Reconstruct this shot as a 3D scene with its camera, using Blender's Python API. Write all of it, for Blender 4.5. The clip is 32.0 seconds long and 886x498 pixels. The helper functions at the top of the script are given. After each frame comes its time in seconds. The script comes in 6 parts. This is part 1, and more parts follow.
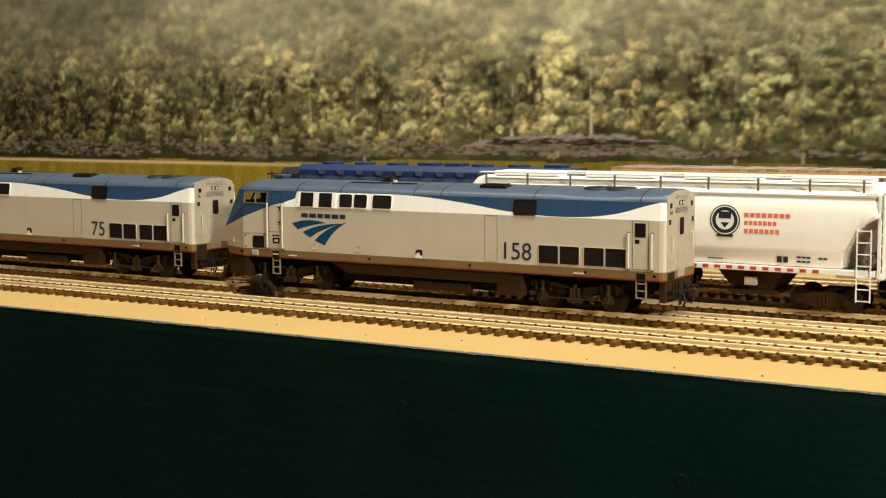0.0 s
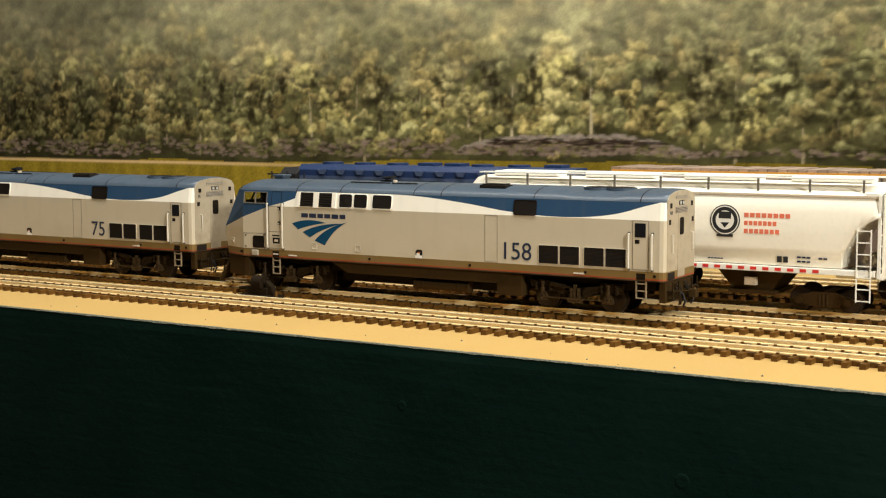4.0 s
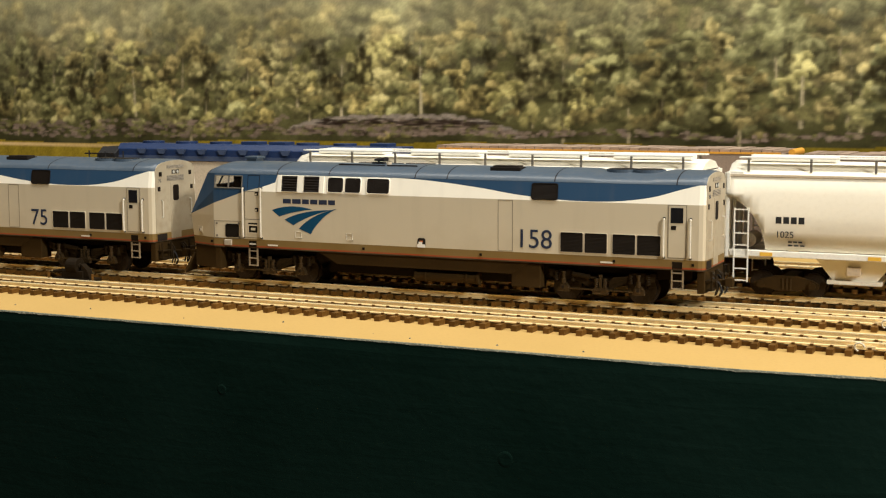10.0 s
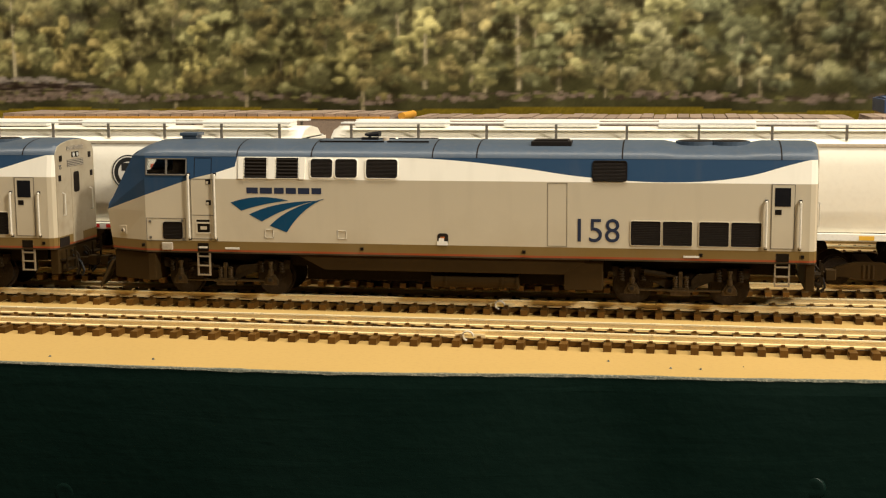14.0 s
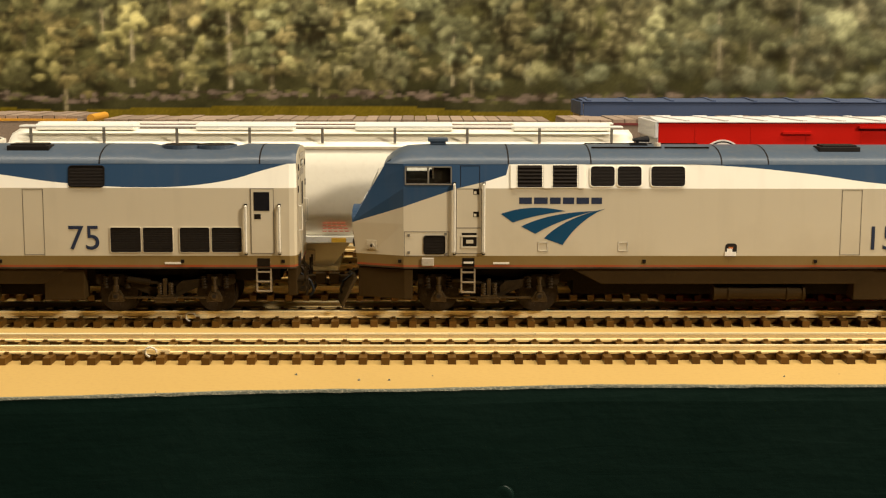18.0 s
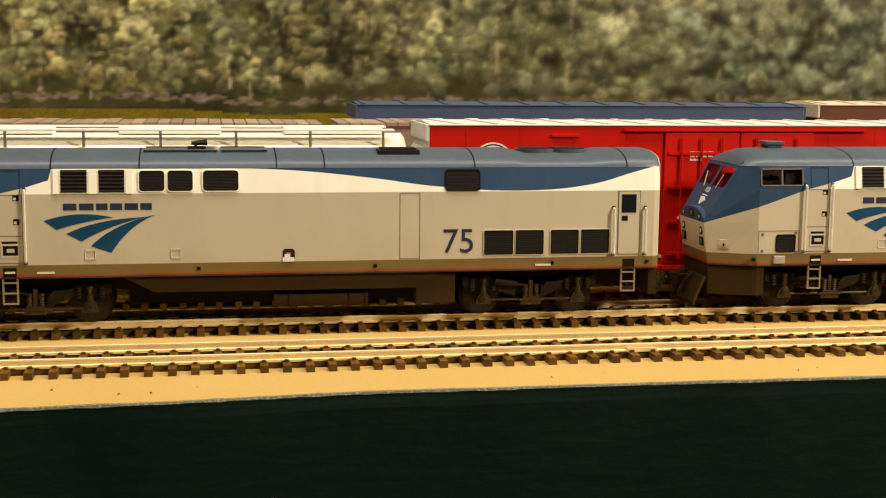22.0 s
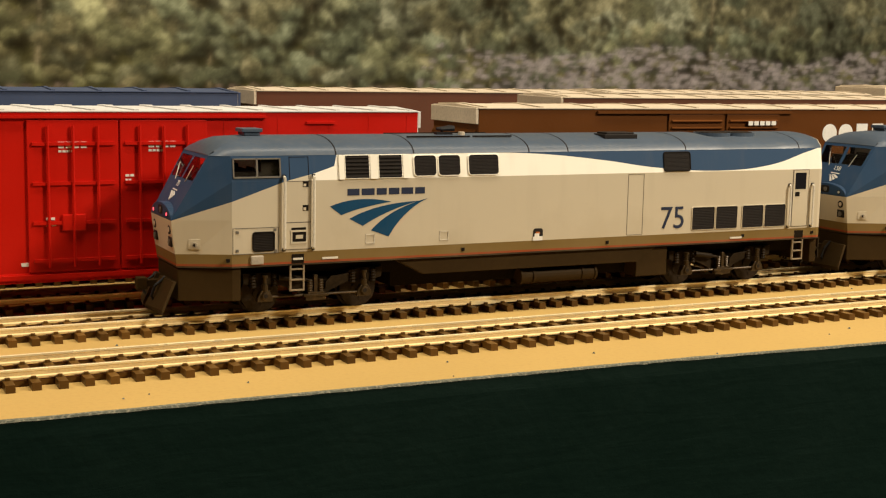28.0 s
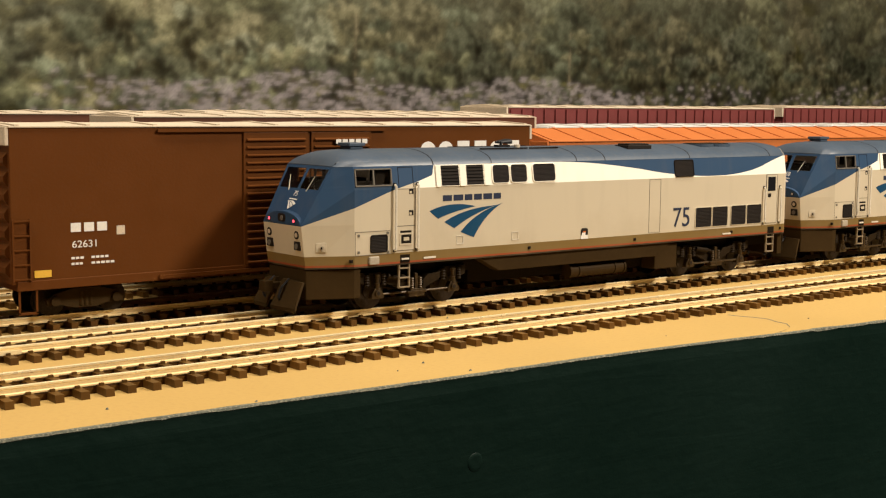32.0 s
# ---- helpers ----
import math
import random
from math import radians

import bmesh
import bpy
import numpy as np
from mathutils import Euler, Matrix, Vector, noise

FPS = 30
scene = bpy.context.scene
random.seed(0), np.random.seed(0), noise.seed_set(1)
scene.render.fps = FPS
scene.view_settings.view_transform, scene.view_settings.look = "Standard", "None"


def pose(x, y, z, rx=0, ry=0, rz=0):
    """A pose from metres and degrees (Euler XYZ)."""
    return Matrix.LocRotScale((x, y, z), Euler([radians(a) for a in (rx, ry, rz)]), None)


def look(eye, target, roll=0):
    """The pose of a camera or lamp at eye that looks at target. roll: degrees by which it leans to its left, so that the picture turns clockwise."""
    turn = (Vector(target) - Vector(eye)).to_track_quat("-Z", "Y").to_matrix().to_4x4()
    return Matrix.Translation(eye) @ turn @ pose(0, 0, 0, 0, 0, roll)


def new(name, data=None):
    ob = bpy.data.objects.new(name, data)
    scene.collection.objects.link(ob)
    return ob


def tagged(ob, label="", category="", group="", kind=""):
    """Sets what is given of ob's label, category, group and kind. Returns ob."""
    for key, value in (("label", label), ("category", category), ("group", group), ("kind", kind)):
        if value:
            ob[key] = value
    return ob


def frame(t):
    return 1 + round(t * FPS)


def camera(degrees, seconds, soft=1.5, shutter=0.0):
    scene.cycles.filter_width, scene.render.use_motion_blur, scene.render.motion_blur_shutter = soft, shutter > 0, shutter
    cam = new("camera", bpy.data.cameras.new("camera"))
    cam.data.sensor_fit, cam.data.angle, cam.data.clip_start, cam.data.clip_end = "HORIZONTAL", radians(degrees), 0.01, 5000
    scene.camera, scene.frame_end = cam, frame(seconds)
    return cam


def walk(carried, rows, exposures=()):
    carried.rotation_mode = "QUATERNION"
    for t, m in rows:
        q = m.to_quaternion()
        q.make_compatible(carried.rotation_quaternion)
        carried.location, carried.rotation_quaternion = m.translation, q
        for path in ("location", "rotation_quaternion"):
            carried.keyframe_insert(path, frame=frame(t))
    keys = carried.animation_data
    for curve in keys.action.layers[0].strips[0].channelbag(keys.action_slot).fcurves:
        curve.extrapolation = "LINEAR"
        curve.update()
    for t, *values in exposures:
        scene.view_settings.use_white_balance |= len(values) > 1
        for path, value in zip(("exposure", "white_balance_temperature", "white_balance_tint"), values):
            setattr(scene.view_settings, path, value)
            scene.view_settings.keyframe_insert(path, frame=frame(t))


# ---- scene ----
# ---- camera and its walk ----
cam = camera(36.30, 32.0, soft=1.2)
# seconds, eye x y z in metres, yaw, pitch, roll in degrees
# seconds, stops, white balance
VIEW = [(0.0, 0.67, 5280, 11), (8.0, 0.65, 5280, 11), (13.0, 0.36, 5600, 12), (19.0, 0.32, 6050, 12), (24.0, 0.29, 6150, 12), (28.0, 0.04, 6100, 13), (32.0, 0.09, 5850, 16)]
PATH = [
    (0, -0.0199, -0.5286, 0.0864, 31.3933, -5.56, 0.2267),
    (3.5, -0.0199, -0.5286, 0.0864, 31.3933, -5.56, 0.2267),
    (5.5, -0.0199, -0.5286, 0.0864, 31.3933, -5.56, 0.2267),
    (6, -0.0199, -0.5292, 0.0855, 31.38, -5.49, 0.18),
    (6.5, -0.0198, -0.5295, 0.0856, 31.34, -5.5, 0.15),
    (7, -0.0202, -0.5291, 0.0851, 31.28, -5.49, 0.15),
    (7.5, -0.02, -0.5291, 0.0851, 31.23, -5.52, 0.14),
    (8, -0.0201, -0.527, 0.0852, 30.45, -5.75, 0.13),
    (8.5, -0.0201, -0.5249, 0.0844, 29.2, -5.99, 0.11),
    (9, -0.0202, -0.5216, 0.084, 27.55, -6.12, 0.09),
    (9.5, -0.0191, -0.5196, 0.0839, 26.02, -6.25, 0.07),
    (10, -0.0187, -0.5176, 0.0836, 24.55, -6.28, 0.04),
    (10.5, -0.0177, -0.5164, 0.0833, 23.29, -6.34, 0.04),
    (11, -0.017, -0.5145, 0.0834, 22.03, -6.44, -0),
    (11.5, -0.0155, -0.512, 0.0833, 20.3, -6.54, 0.04),
    (12, -0.0145, -0.5101, 0.0838, 18.5, -6.72, 0.03),
    (12.5, -0.0126, -0.5075, 0.0834, 16.3, -6.82, 0.04),
    (13, -0.0111, -0.5062, 0.0833, 14.24, -6.93, 0.12),
    (13.5, -0.0091, -0.5057, 0.0835, 12.18, -7.02, 0.06),
    (14, -0.0154, -0.4462, 0.0831, 10, -7.98, 0.36),
    (14.5, -0.0157, -0.4321, 0.0836, 7.53, -8.36, 0.28),
    (15, -0.0118, -0.4331, 0.0844, 5.33, -8.26, 0.1),
    (15.5, -0.0068, -0.4331, 0.0848, 3.73, -8.25, -0.01),
    (17.5, -0.0021, -0.4329, 0.085, -0.13, -8.14, -0.11),
    (18, -0.0017, -0.4317, 0.0852, -1.03, -8.21, -0.17),
    (18.5, -0.0011, -0.4309, 0.0852, -2.22, -8.19, -0.28),
    (19, 0, -0.4303, 0.085, -3.37, -8.08, -0.34),
    (19.5, 0.0012, -0.43, 0.0853, -4.42, -8.08, -0.31),
    (20, 0.0016, -0.4297, 0.0853, -5.39, -8.09, -0.36),
    (20.5, 0.0026, -0.4297, 0.0856, -6.31, -8.07, -0.34),
    (21, 0.0038, -0.4293, 0.0859, -7.42, -8.1, -0.39),
    (21.5, 0.0052, -0.4278, 0.0853, -8.53, -8.05, -0.46),
    (22, 0.0058, -0.4262, 0.0849, -9.81, -8.02, -0.58),
    (22.5, 0.0074, -0.4251, 0.0845, -10.99, -7.98, -0.65),
    (23, 0.0088, -0.4245, 0.0844, -12.15, -7.96, -0.65),
    (23.5, 0.0106, -0.4236, 0.0845, -13.32, -7.97, -0.65),
    (24, 0.0116, -0.422, 0.084, -14.86, -7.93, -0.8),
    (24.5, 0.0122, -0.4195, 0.0843, -16.69, -8.02, -1.01),
    (26.5, 0.0718, -0.3804, 0.0808, -21.54, -8.27, -0.93),
    (27, 0.0795, -0.3832, 0.0804, -22.82, -8.14, -0.93),
    (27.5, 0.0871, -0.386, 0.0805, -24.18, -8.11, -1.03),
    (28, 0.0963, -0.3902, 0.0802, -26.19, -7.97, -1.13),
    (28.5, 0.1043, -0.3954, 0.079, -28.4, -7.69, -1.12),
    (29, 0.1098, -0.3974, 0.0782, -30.54, -7.5, -1.14),
    (29.5, 0.1148, -0.3978, 0.0762, -32.13, -7.21, -1.06),
    (30, 0.1191, -0.3989, 0.0759, -33.62, -7.15, -1),
    (30.5, 0.123, -0.401, 0.0773, -35, -7.28, -0.93),
    (31, 0.1272, -0.4012, 0.0785, -36.33, -7.29, -0.91),
    (31.5, 0.1285, -0.4049, 0.0796, -37.93, -6.57, -0.84),
    (32, 0.1665, -0.3704, 0.0723, -38.37, -6.19, -0.56),
]
walk(cam, [(t, pose(x, y, z, 90 + pitch, roll, yaw)) for t, x, y, z, yaw, pitch, roll in PATH], VIEW)
# seconds and the place of the leading nose along the track, in metres
TRAIN = [
    (0, -0.4627),
    (5.3, -0.4627),
    (5.5, -0.4627),
    (6, -0.4598),
    (6.5, -0.4547),
    (7, -0.4483),
    (7.5, -0.4399),
    (8, -0.4292),
    (8.5, -0.4167),
    (9, -0.4039),
    (9.5, -0.3901),
    (10, -0.3749),
    (10.5, -0.3581),
    (11, -0.3395),
    (11.5, -0.3203),
    (12, -0.2997),
    (12.5, -0.2780),
    (13, -0.2556),
    (13.5, -0.2325),
    (14, -0.2094),
    (14.5, -0.1860),
    (15, -0.1624),
    (15.5, -0.1388),
    (17.5, -0.0456),
    (18, -0.0225),
    (18.5, 0.0009),
    (19, 0.0241),
    (19.5, 0.0470),
    (20, 0.0703),
    (20.5, 0.0937),
    (21, 0.1166),
    (21.5, 0.1405),
    (22, 0.1640),
    (22.5, 0.1873),
    (23, 0.2103),
    (23.5, 0.2341),
    (24, 0.2568),
    (24.5, 0.2796),
    (26.5, 0.3773),
    (27, 0.4010),
    (27.5, 0.4245),
    (28, 0.4493),
    (28.5, 0.4750),
    (29, 0.4992),
    (29.5, 0.5247),
    (30, 0.5490),
    (30.5, 0.5735),
    (31, 0.5975),
    (31.5, 0.6218),
    (32, 0.6468),
]

# ---- light ----
world = bpy.data.worlds.new("room_air")
scene.world = world
world.use_nodes = True
world.node_tree.nodes["Background"].inputs[0].default_value = (0.9, 0.75, 0.55, 1)
world.node_tree.nodes["Background"].inputs[1].default_value = 0.004


def area_lamp(name, where, aim, size, power, colour):
    data = bpy.data.lights.new(name, "AREA")
    data.shape, data.size, data.size_y, data.energy, data.color = "RECTANGLE", size[0], size[1], power, colour
    ob = new(name, data)
    ob.matrix_world = look(where, aim)
    return tagged(ob, "warm room lamp under the ceiling", "lamp", kind="structure")


WARM = (1.0, 0.85, 0.615)
area_lamp("lamp_over_layout", (0.05, -0.21, 1.28), (0.05, 0.0, 0.0), (2.2, 0.22), 29, WARM)
area_lamp("lamp_beside_layout", (1.0, -0.65, 0.68), (0.1, 0.0, 0.03), (0.16, 0.16), 14.5, WARM)

# ---- building in millimetres ----
MM = 0.001
RAIL = 4.3  # top of rail over the board


class Geo:
    """Collects faces in millimetres."""

    def __init__(self):
        self.v, self.f, self.m = [], [], []

    def add(self, vs, fs, m=0):
        n = len(self.v)
        self.v += [tuple(p) for p in vs]
        self.f += [tuple(n + i for i in f) for f in fs]
        self.m += [m] * len(fs)
        return self

    def box(self, x0, x1, y0, y1, z0, z1, m=0):
        vs = [(x, y, z) for x in (x0, x1) for y in (y0, y1) for z in (z0, z1)]
        return self.add(vs, [(0, 1, 3, 2), (4, 6, 7, 5), (0, 4, 5, 1), (2, 3, 7, 6), (0, 2, 6, 4), (1, 5, 7, 3)], m)

    def prism(self, axis, pts, a, b, m=0):
        put = {"x": lambda p, t: (t, p[0], p[1]), "y": lambda p, t: (p[0], t, p[1]), "z": lambda p, t: (p[0], p[1], t)}[axis]
        n = len(pts)
        vs = [put(p, a) for p in pts] + [put(p, b) for p in pts]
        fs = [(i, (i + 1) % n, n + (i + 1) % n, n + i) for i in range(n)] + [tuple(range(n))[::-1], tuple(range(n, 2 * n))]
        return self.add(vs, fs, m)

    def cyl(self, p, q, r, n=10, r2=None, m=0):
        p, q = Vector(p), Vector(q)
        d = (q - p).normalized()
        a = d.orthogonal().normalized()
        b = d.cross(a)
        r2 = r if r2 is None else r2
        ring = [(math.cos(2 * math.pi * i / n), math.sin(2 * math.pi * i / n)) for i in range(n)]
        vs = [p + (a * c + b * s) * r for c, s in ring] + [q + (a * c + b * s) * r2 for c, s in ring]
        fs = [(i, (i + 1) % n, n + (i + 1) % n, n + i) for i in range(n)] + [tuple(range(n))[::-1], tuple(range(n, 2 * n))]
        return self.add(vs, fs, m)

    def tube(self, pts, r, n=6, m=0):
        for p, q in zip(pts, pts[1:]):
            self.cyl(p, q, r, n, m=m)
        return self

    def spring(self, u, y, z0, z1, r, turns=5, n=10):
        """A coil spring as one ribbed column."""
        rings = []
        for k in range(turns * 2 + 1):
            z, q = z0 + (z1 - z0) * k / (turns * 2), r if k % 2 else r * 0.72
            rings.append([(u + q * math.cos(2 * math.pi * i / n), y + q * math.sin(2 * math.pi * i / n), z) for i in range(n)])
        return self.loft(rings)

    def loft(self, rings, cap=True, m=0, closed=True):
        n = len(rings[0])
        vs = [p for ring in rings for p in ring]
        fs = []
        for k in range(len(rings) - 1):
            for i in range(n if closed else n - 1):
                j = (i + 1) % n
                fs.append((k * n + i, k * n + j, (k + 1) * n + j, (k + 1) * n + i))
        if cap:
            fs += [tuple(range(n))[::-1], tuple(range((len(rings) - 1) * n, len(rings) * n))]
        return self.add(vs, fs, m)


def mesh_of(name, geo, mats, bevel=0.0, smooth=False):
    me = bpy.data.meshes.new(name)
    me.from_pydata([(x * MM, y * MM, z * MM) for x, y, z in geo.v], [], geo.f)
    for mt in mats if isinstance(mats, (list, tuple)) else [mats]:
        me.materials.append(mt)
    me.polygons.foreach_set("material_index", geo.m)
    bm = bmesh.new()
    bm.from_mesh(me)
    bmesh.ops.recalc_face_normals(bm, faces=bm.faces)
    if bevel:
        edges = [e for e in bm.edges if len(e.link_faces) == 2 and e.calc_face_angle(0) > 0.5]
        bmesh.ops.bevel(bm, geom=edges, offset=bevel * MM, segments=2, profile=0.6, affect="EDGES", clamp_overlap=True)
    bm.to_mesh(me)
    bm.free()
    if smooth:
        me.polygons.foreach_set("use_smooth", [True] * len(me.polygons))
    return me


def part(name, geo, mats, parent=None, label="", bevel=0.0, smooth=False):
    ob = new(name, mesh_of(name, geo, mats, bevel, smooth))
    if parent:
        ob.parent = parent
    if label:
        ob["label"] = label
    return ob


def thing(name, where, label, category, group="", kind=""):
    ob = new(name)
    ob.empty_display_size = 0.02
    ob.matrix_world = pose(*where)
    return tagged(ob, label, category, group, kind)


def words(text, size, stretch, mats, parent, where, label=""):
    """Flat lettering on the near side (facing -y): lower left corner at where, size = height of the figures, in millimetres."""
    cu = bpy.data.curves.new("lettering", "FONT")
    cu.body, cu.size, cu.extrude = text, size * MM / 0.73, 0.05 * MM
    tmp = new("lettering", cu)
    bpy.context.view_layer.update()
    me = bpy.data.meshes.new_from_object(tmp.evaluated_get(bpy.context.evaluated_depsgraph_get()))
    bpy.data.objects.remove(tmp)
    me.transform(pose(0, 0, 0, 90) @ Matrix.Diagonal((stretch, 1, 1, 1)))
    me.transform(Matrix.Translation([c * MM for c in where]))
    me.materials.clear()
    me.materials.append(mats)
    ob = new("lettering", me)
    ob.parent = parent
    if label:
        ob["label"] = label
    return ob


# ---- materials ----
def nodes_of(name):
    mt = bpy.data.materials.new(name)
    mt.use_nodes = True
    return mt, mt.node_tree.nodes, mt.node_tree.links, mt.node_tree.nodes["Principled BSDF"]


def rgba(c):
    return (*c, 1.0)


def surface(name, colour, rough=0.5, metal=0.0, vary=0.12, scale=90.0, grime=(0.08, 0.06, 0.04), dirt=0.15, bump=0.1, fine=1400.0, spread=0.0, emit=0.0, spec=0.22):
    """Paint, metal or plastic with a mottled tone, grime in patches and fine relief."""
    mt, nd, ln, bs = nodes_of(name)
    co = nd.new("ShaderNodeTexCoord")
    big = nd.new("ShaderNodeTexNoise")
    big.inputs["Scale"].default_value, big.inputs["Detail"].default_value = scale, 5.0
    small = nd.new("ShaderNodeTexNoise")
    small.inputs["Scale"].default_value, small.inputs["Detail"].default_value = fine, 3.0
    for t in (big, small):
        ln.new(co.outputs["Object"], t.inputs["Vector"])
    tone = nd.new("ShaderNodeMix")
    tone.data_type = "RGBA"
    tone.inputs[6].default_value = rgba([c * (1 - vary) for c in colour])
    tone.inputs[7].default_value = rgba([min(1.0, c * (1 + vary)) for c in colour])
    ln.new(big.outputs["Fac"], tone.inputs[0])
    edge = nd.new("ShaderNodeMapRange")
    edge.inputs[1].default_value, edge.inputs[2].default_value, edge.inputs[4].default_value = 0.48, 0.75, dirt
    ln.new(small.outputs["Fac"], edge.inputs[0])
    soil = nd.new("ShaderNodeMix")
    soil.data_type = "RGBA"
    soil.inputs[7].default_value = rgba(grime)
    ln.new(edge.outputs[0], soil.inputs[0])
    ln.new(tone.outputs[2], soil.inputs[6])
    last = soil.outputs[2]
    if spread:
        info = nd.new("ShaderNodeObjectInfo")
        val = nd.new("ShaderNodeMapRange")
        val.inputs[3].default_value, val.inputs[4].default_value = 1 - spread, 1 + spread
        ln.new(info.outputs["Random"], val.inputs[0])
        hsv = nd.new("ShaderNodeHueSaturation")
        ln.new(val.outputs[0], hsv.inputs["Value"])
        ln.new(last, hsv.inputs["Color"])
        last = hsv.outputs[0]
    ln.new(last, bs.inputs["Base Color"])
    bs.inputs["Metallic"].default_value = metal
    bs.inputs["Specular IOR Level"].default_value = spec
    rg = nd.new("ShaderNodeMapRange")
    rg.inputs[3].default_value, rg.inputs[4].default_value = max(0.05, rough - 0.12), min(1.0, rough + 0.12)
    ln.new(big.outputs["Fac"], rg.inputs[0])
    ln.new(rg.outputs[0], bs.inputs["Roughness"])
    if bump:
        bp = nd.new("ShaderNodeBump")
        bp.inputs["Strength"].default_value, bp.inputs["Distance"].default_value = bump, 0.0003
        ln.new(small.outputs["Fac"], bp.inputs["Height"])
        ln.new(bp.outputs[0], bs.inputs["Normal"])
    if emit:
        bs.inputs["Emission Color"].default_value = rgba(colour)
        bs.inputs["Emission Strength"].default_value = emit
    return mt


BLUE, SILVER, LIT_SILVER = (0.024, 0.057, 0.116), (0.54, 0.475, 0.345), (0.86, 0.82, 0.70)
# livery line between the blue above and the pale paint below: length along the hull, height over the rail (mm)
SWEEP = ((0, 28.7), (32.5, 39.9), (41.4, 42.0), (48.3, 44.2), (48.5, 47.5), (103, 47.5), (122, 46.5), (142.5, 44.4), (164.9, 41.5), (192.3, 40.2), (211, 41.7), (227.7, 46.0), (240, 49.2))


def livery():
    mt, nd, ln, bs = nodes_of("loco_livery")
    co = nd.new("ShaderNodeTexCoord")
    sp = nd.new("ShaderNodeSeparateXYZ")
    ln.new(co.outputs["Object"], sp.inputs[0])

    def calc(op, a, b):
        n = nd.new("ShaderNodeMath")
        n.operation = op
        for i, val in enumerate((a, b)):
            if isinstance(val, (int, float)):
                n.inputs[i].default_value = val
            else:
                ln.new(val, n.inputs[i])
        return n.outputs[0]

    def mix(fac, a, b):
        n = nd.new("ShaderNodeMix")
        n.data_type = "RGBA"
        ln.new(fac, n.inputs[0])
        for i, val in ((6, a), (7, b)):
            if isinstance(val, tuple):
                n.inputs[i].default_value = rgba(val)
            else:
                ln.new(val, n.inputs[i])
        return n.outputs[2]

    x, z = calc("MULTIPLY", sp.outputs[0], 1000.0), calc("MULTIPLY", sp.outputs[2], 1000.0)
    cv = nd.new("ShaderNodeFloatCurve")
    curve = cv.mapping.curves[0]
    for u, h in SWEEP[1:-1]:
        curve.points.new(u / 240.0, h / 60.0)
    curve.points[0].location, curve.points[-1].location = (0, SWEEP[0][1] / 60.0), (1, SWEEP[-1][1] / 60.0)
    for pt in curve.points:
        if pt.location[0] < 0.43:
            pt.handle_type = "VECTOR"
    cv.mapping.update()
    ln.new(calc("DIVIDE", x, 240.0), cv.inputs["Value"])
    line = calc("MULTIPLY", cv.outputs[0], 60.0)
    grain = nd.new("ShaderNodeTexNoise")
    grain.inputs["Scale"].default_value, grain.inputs["Detail"].default_value = 70.0, 6.0
    streak = nd.new("ShaderNodeTexNoise")
    streak.inputs["Scale"].default_value = 190.0
    streak.inputs["Detail"].default_value = 6.0
    mp = nd.new("ShaderNodeMapping")
    mp.inputs["Scale"].default_value = (1.0, 1.0, 0.12)
    ln.new(co.outputs["Object"], mp.inputs["Vector"])
    ln.new(mp.outputs[0], streak.inputs["Vector"])
    ln.new(co.outputs["Object"], grain.inputs["Vector"])
    # upper band paler: light on the leaning sides put into the colour
    pale = mix(calc("MULTIPLY", calc("GREATER_THAN", z, 40.0), calc("GREATER_THAN", x, 40.5)), SILVER, LIT_SILVER)
    tone = mix(calc("GREATER_THAN", z, line), pale, BLUE)
    tone = mix(calc("LESS_THAN", z, 19.0), tone, (0.175, 0.112, 0.030))
    tone = mix(calc("LESS_THAN", z, 16.15), tone, (0.27, 0.050, 0.010))
    tone = mix(calc("LESS_THAN", z, 15.5), tone, (0.022, 0.014, 0.006))
    worn = calc("MULTIPLY", calc("MAXIMUM", calc("SUBTRACT", streak.outputs["Fac"], 0.52), 0.0), 0.4)
    tone = mix(worn, tone, (0.22, 0.18, 0.12))
    # track dust thrown up in uneven patches on the lower sides
    dust = calc("MULTIPLY", calc("MAXIMUM", calc("SUBTRACT", grain.outputs["Fac"], calc("DIVIDE", z, 52.0)), 0.0), 0.6)
    tone = mix(dust, tone, (0.26, 0.19, 0.095))
    ln.new(tone, bs.inputs["Base Color"])
    bs.inputs["Specular IOR Level"].default_value = 0.2
    rg = nd.new("ShaderNodeMapRange")
    rg.inputs[3].default_value, rg.inputs[4].default_value = 0.42, 0.66
    ln.new(grain.outputs["Fac"], rg.inputs[0])
    ln.new(rg.outputs[0], bs.inputs["Roughness"])
    return mt


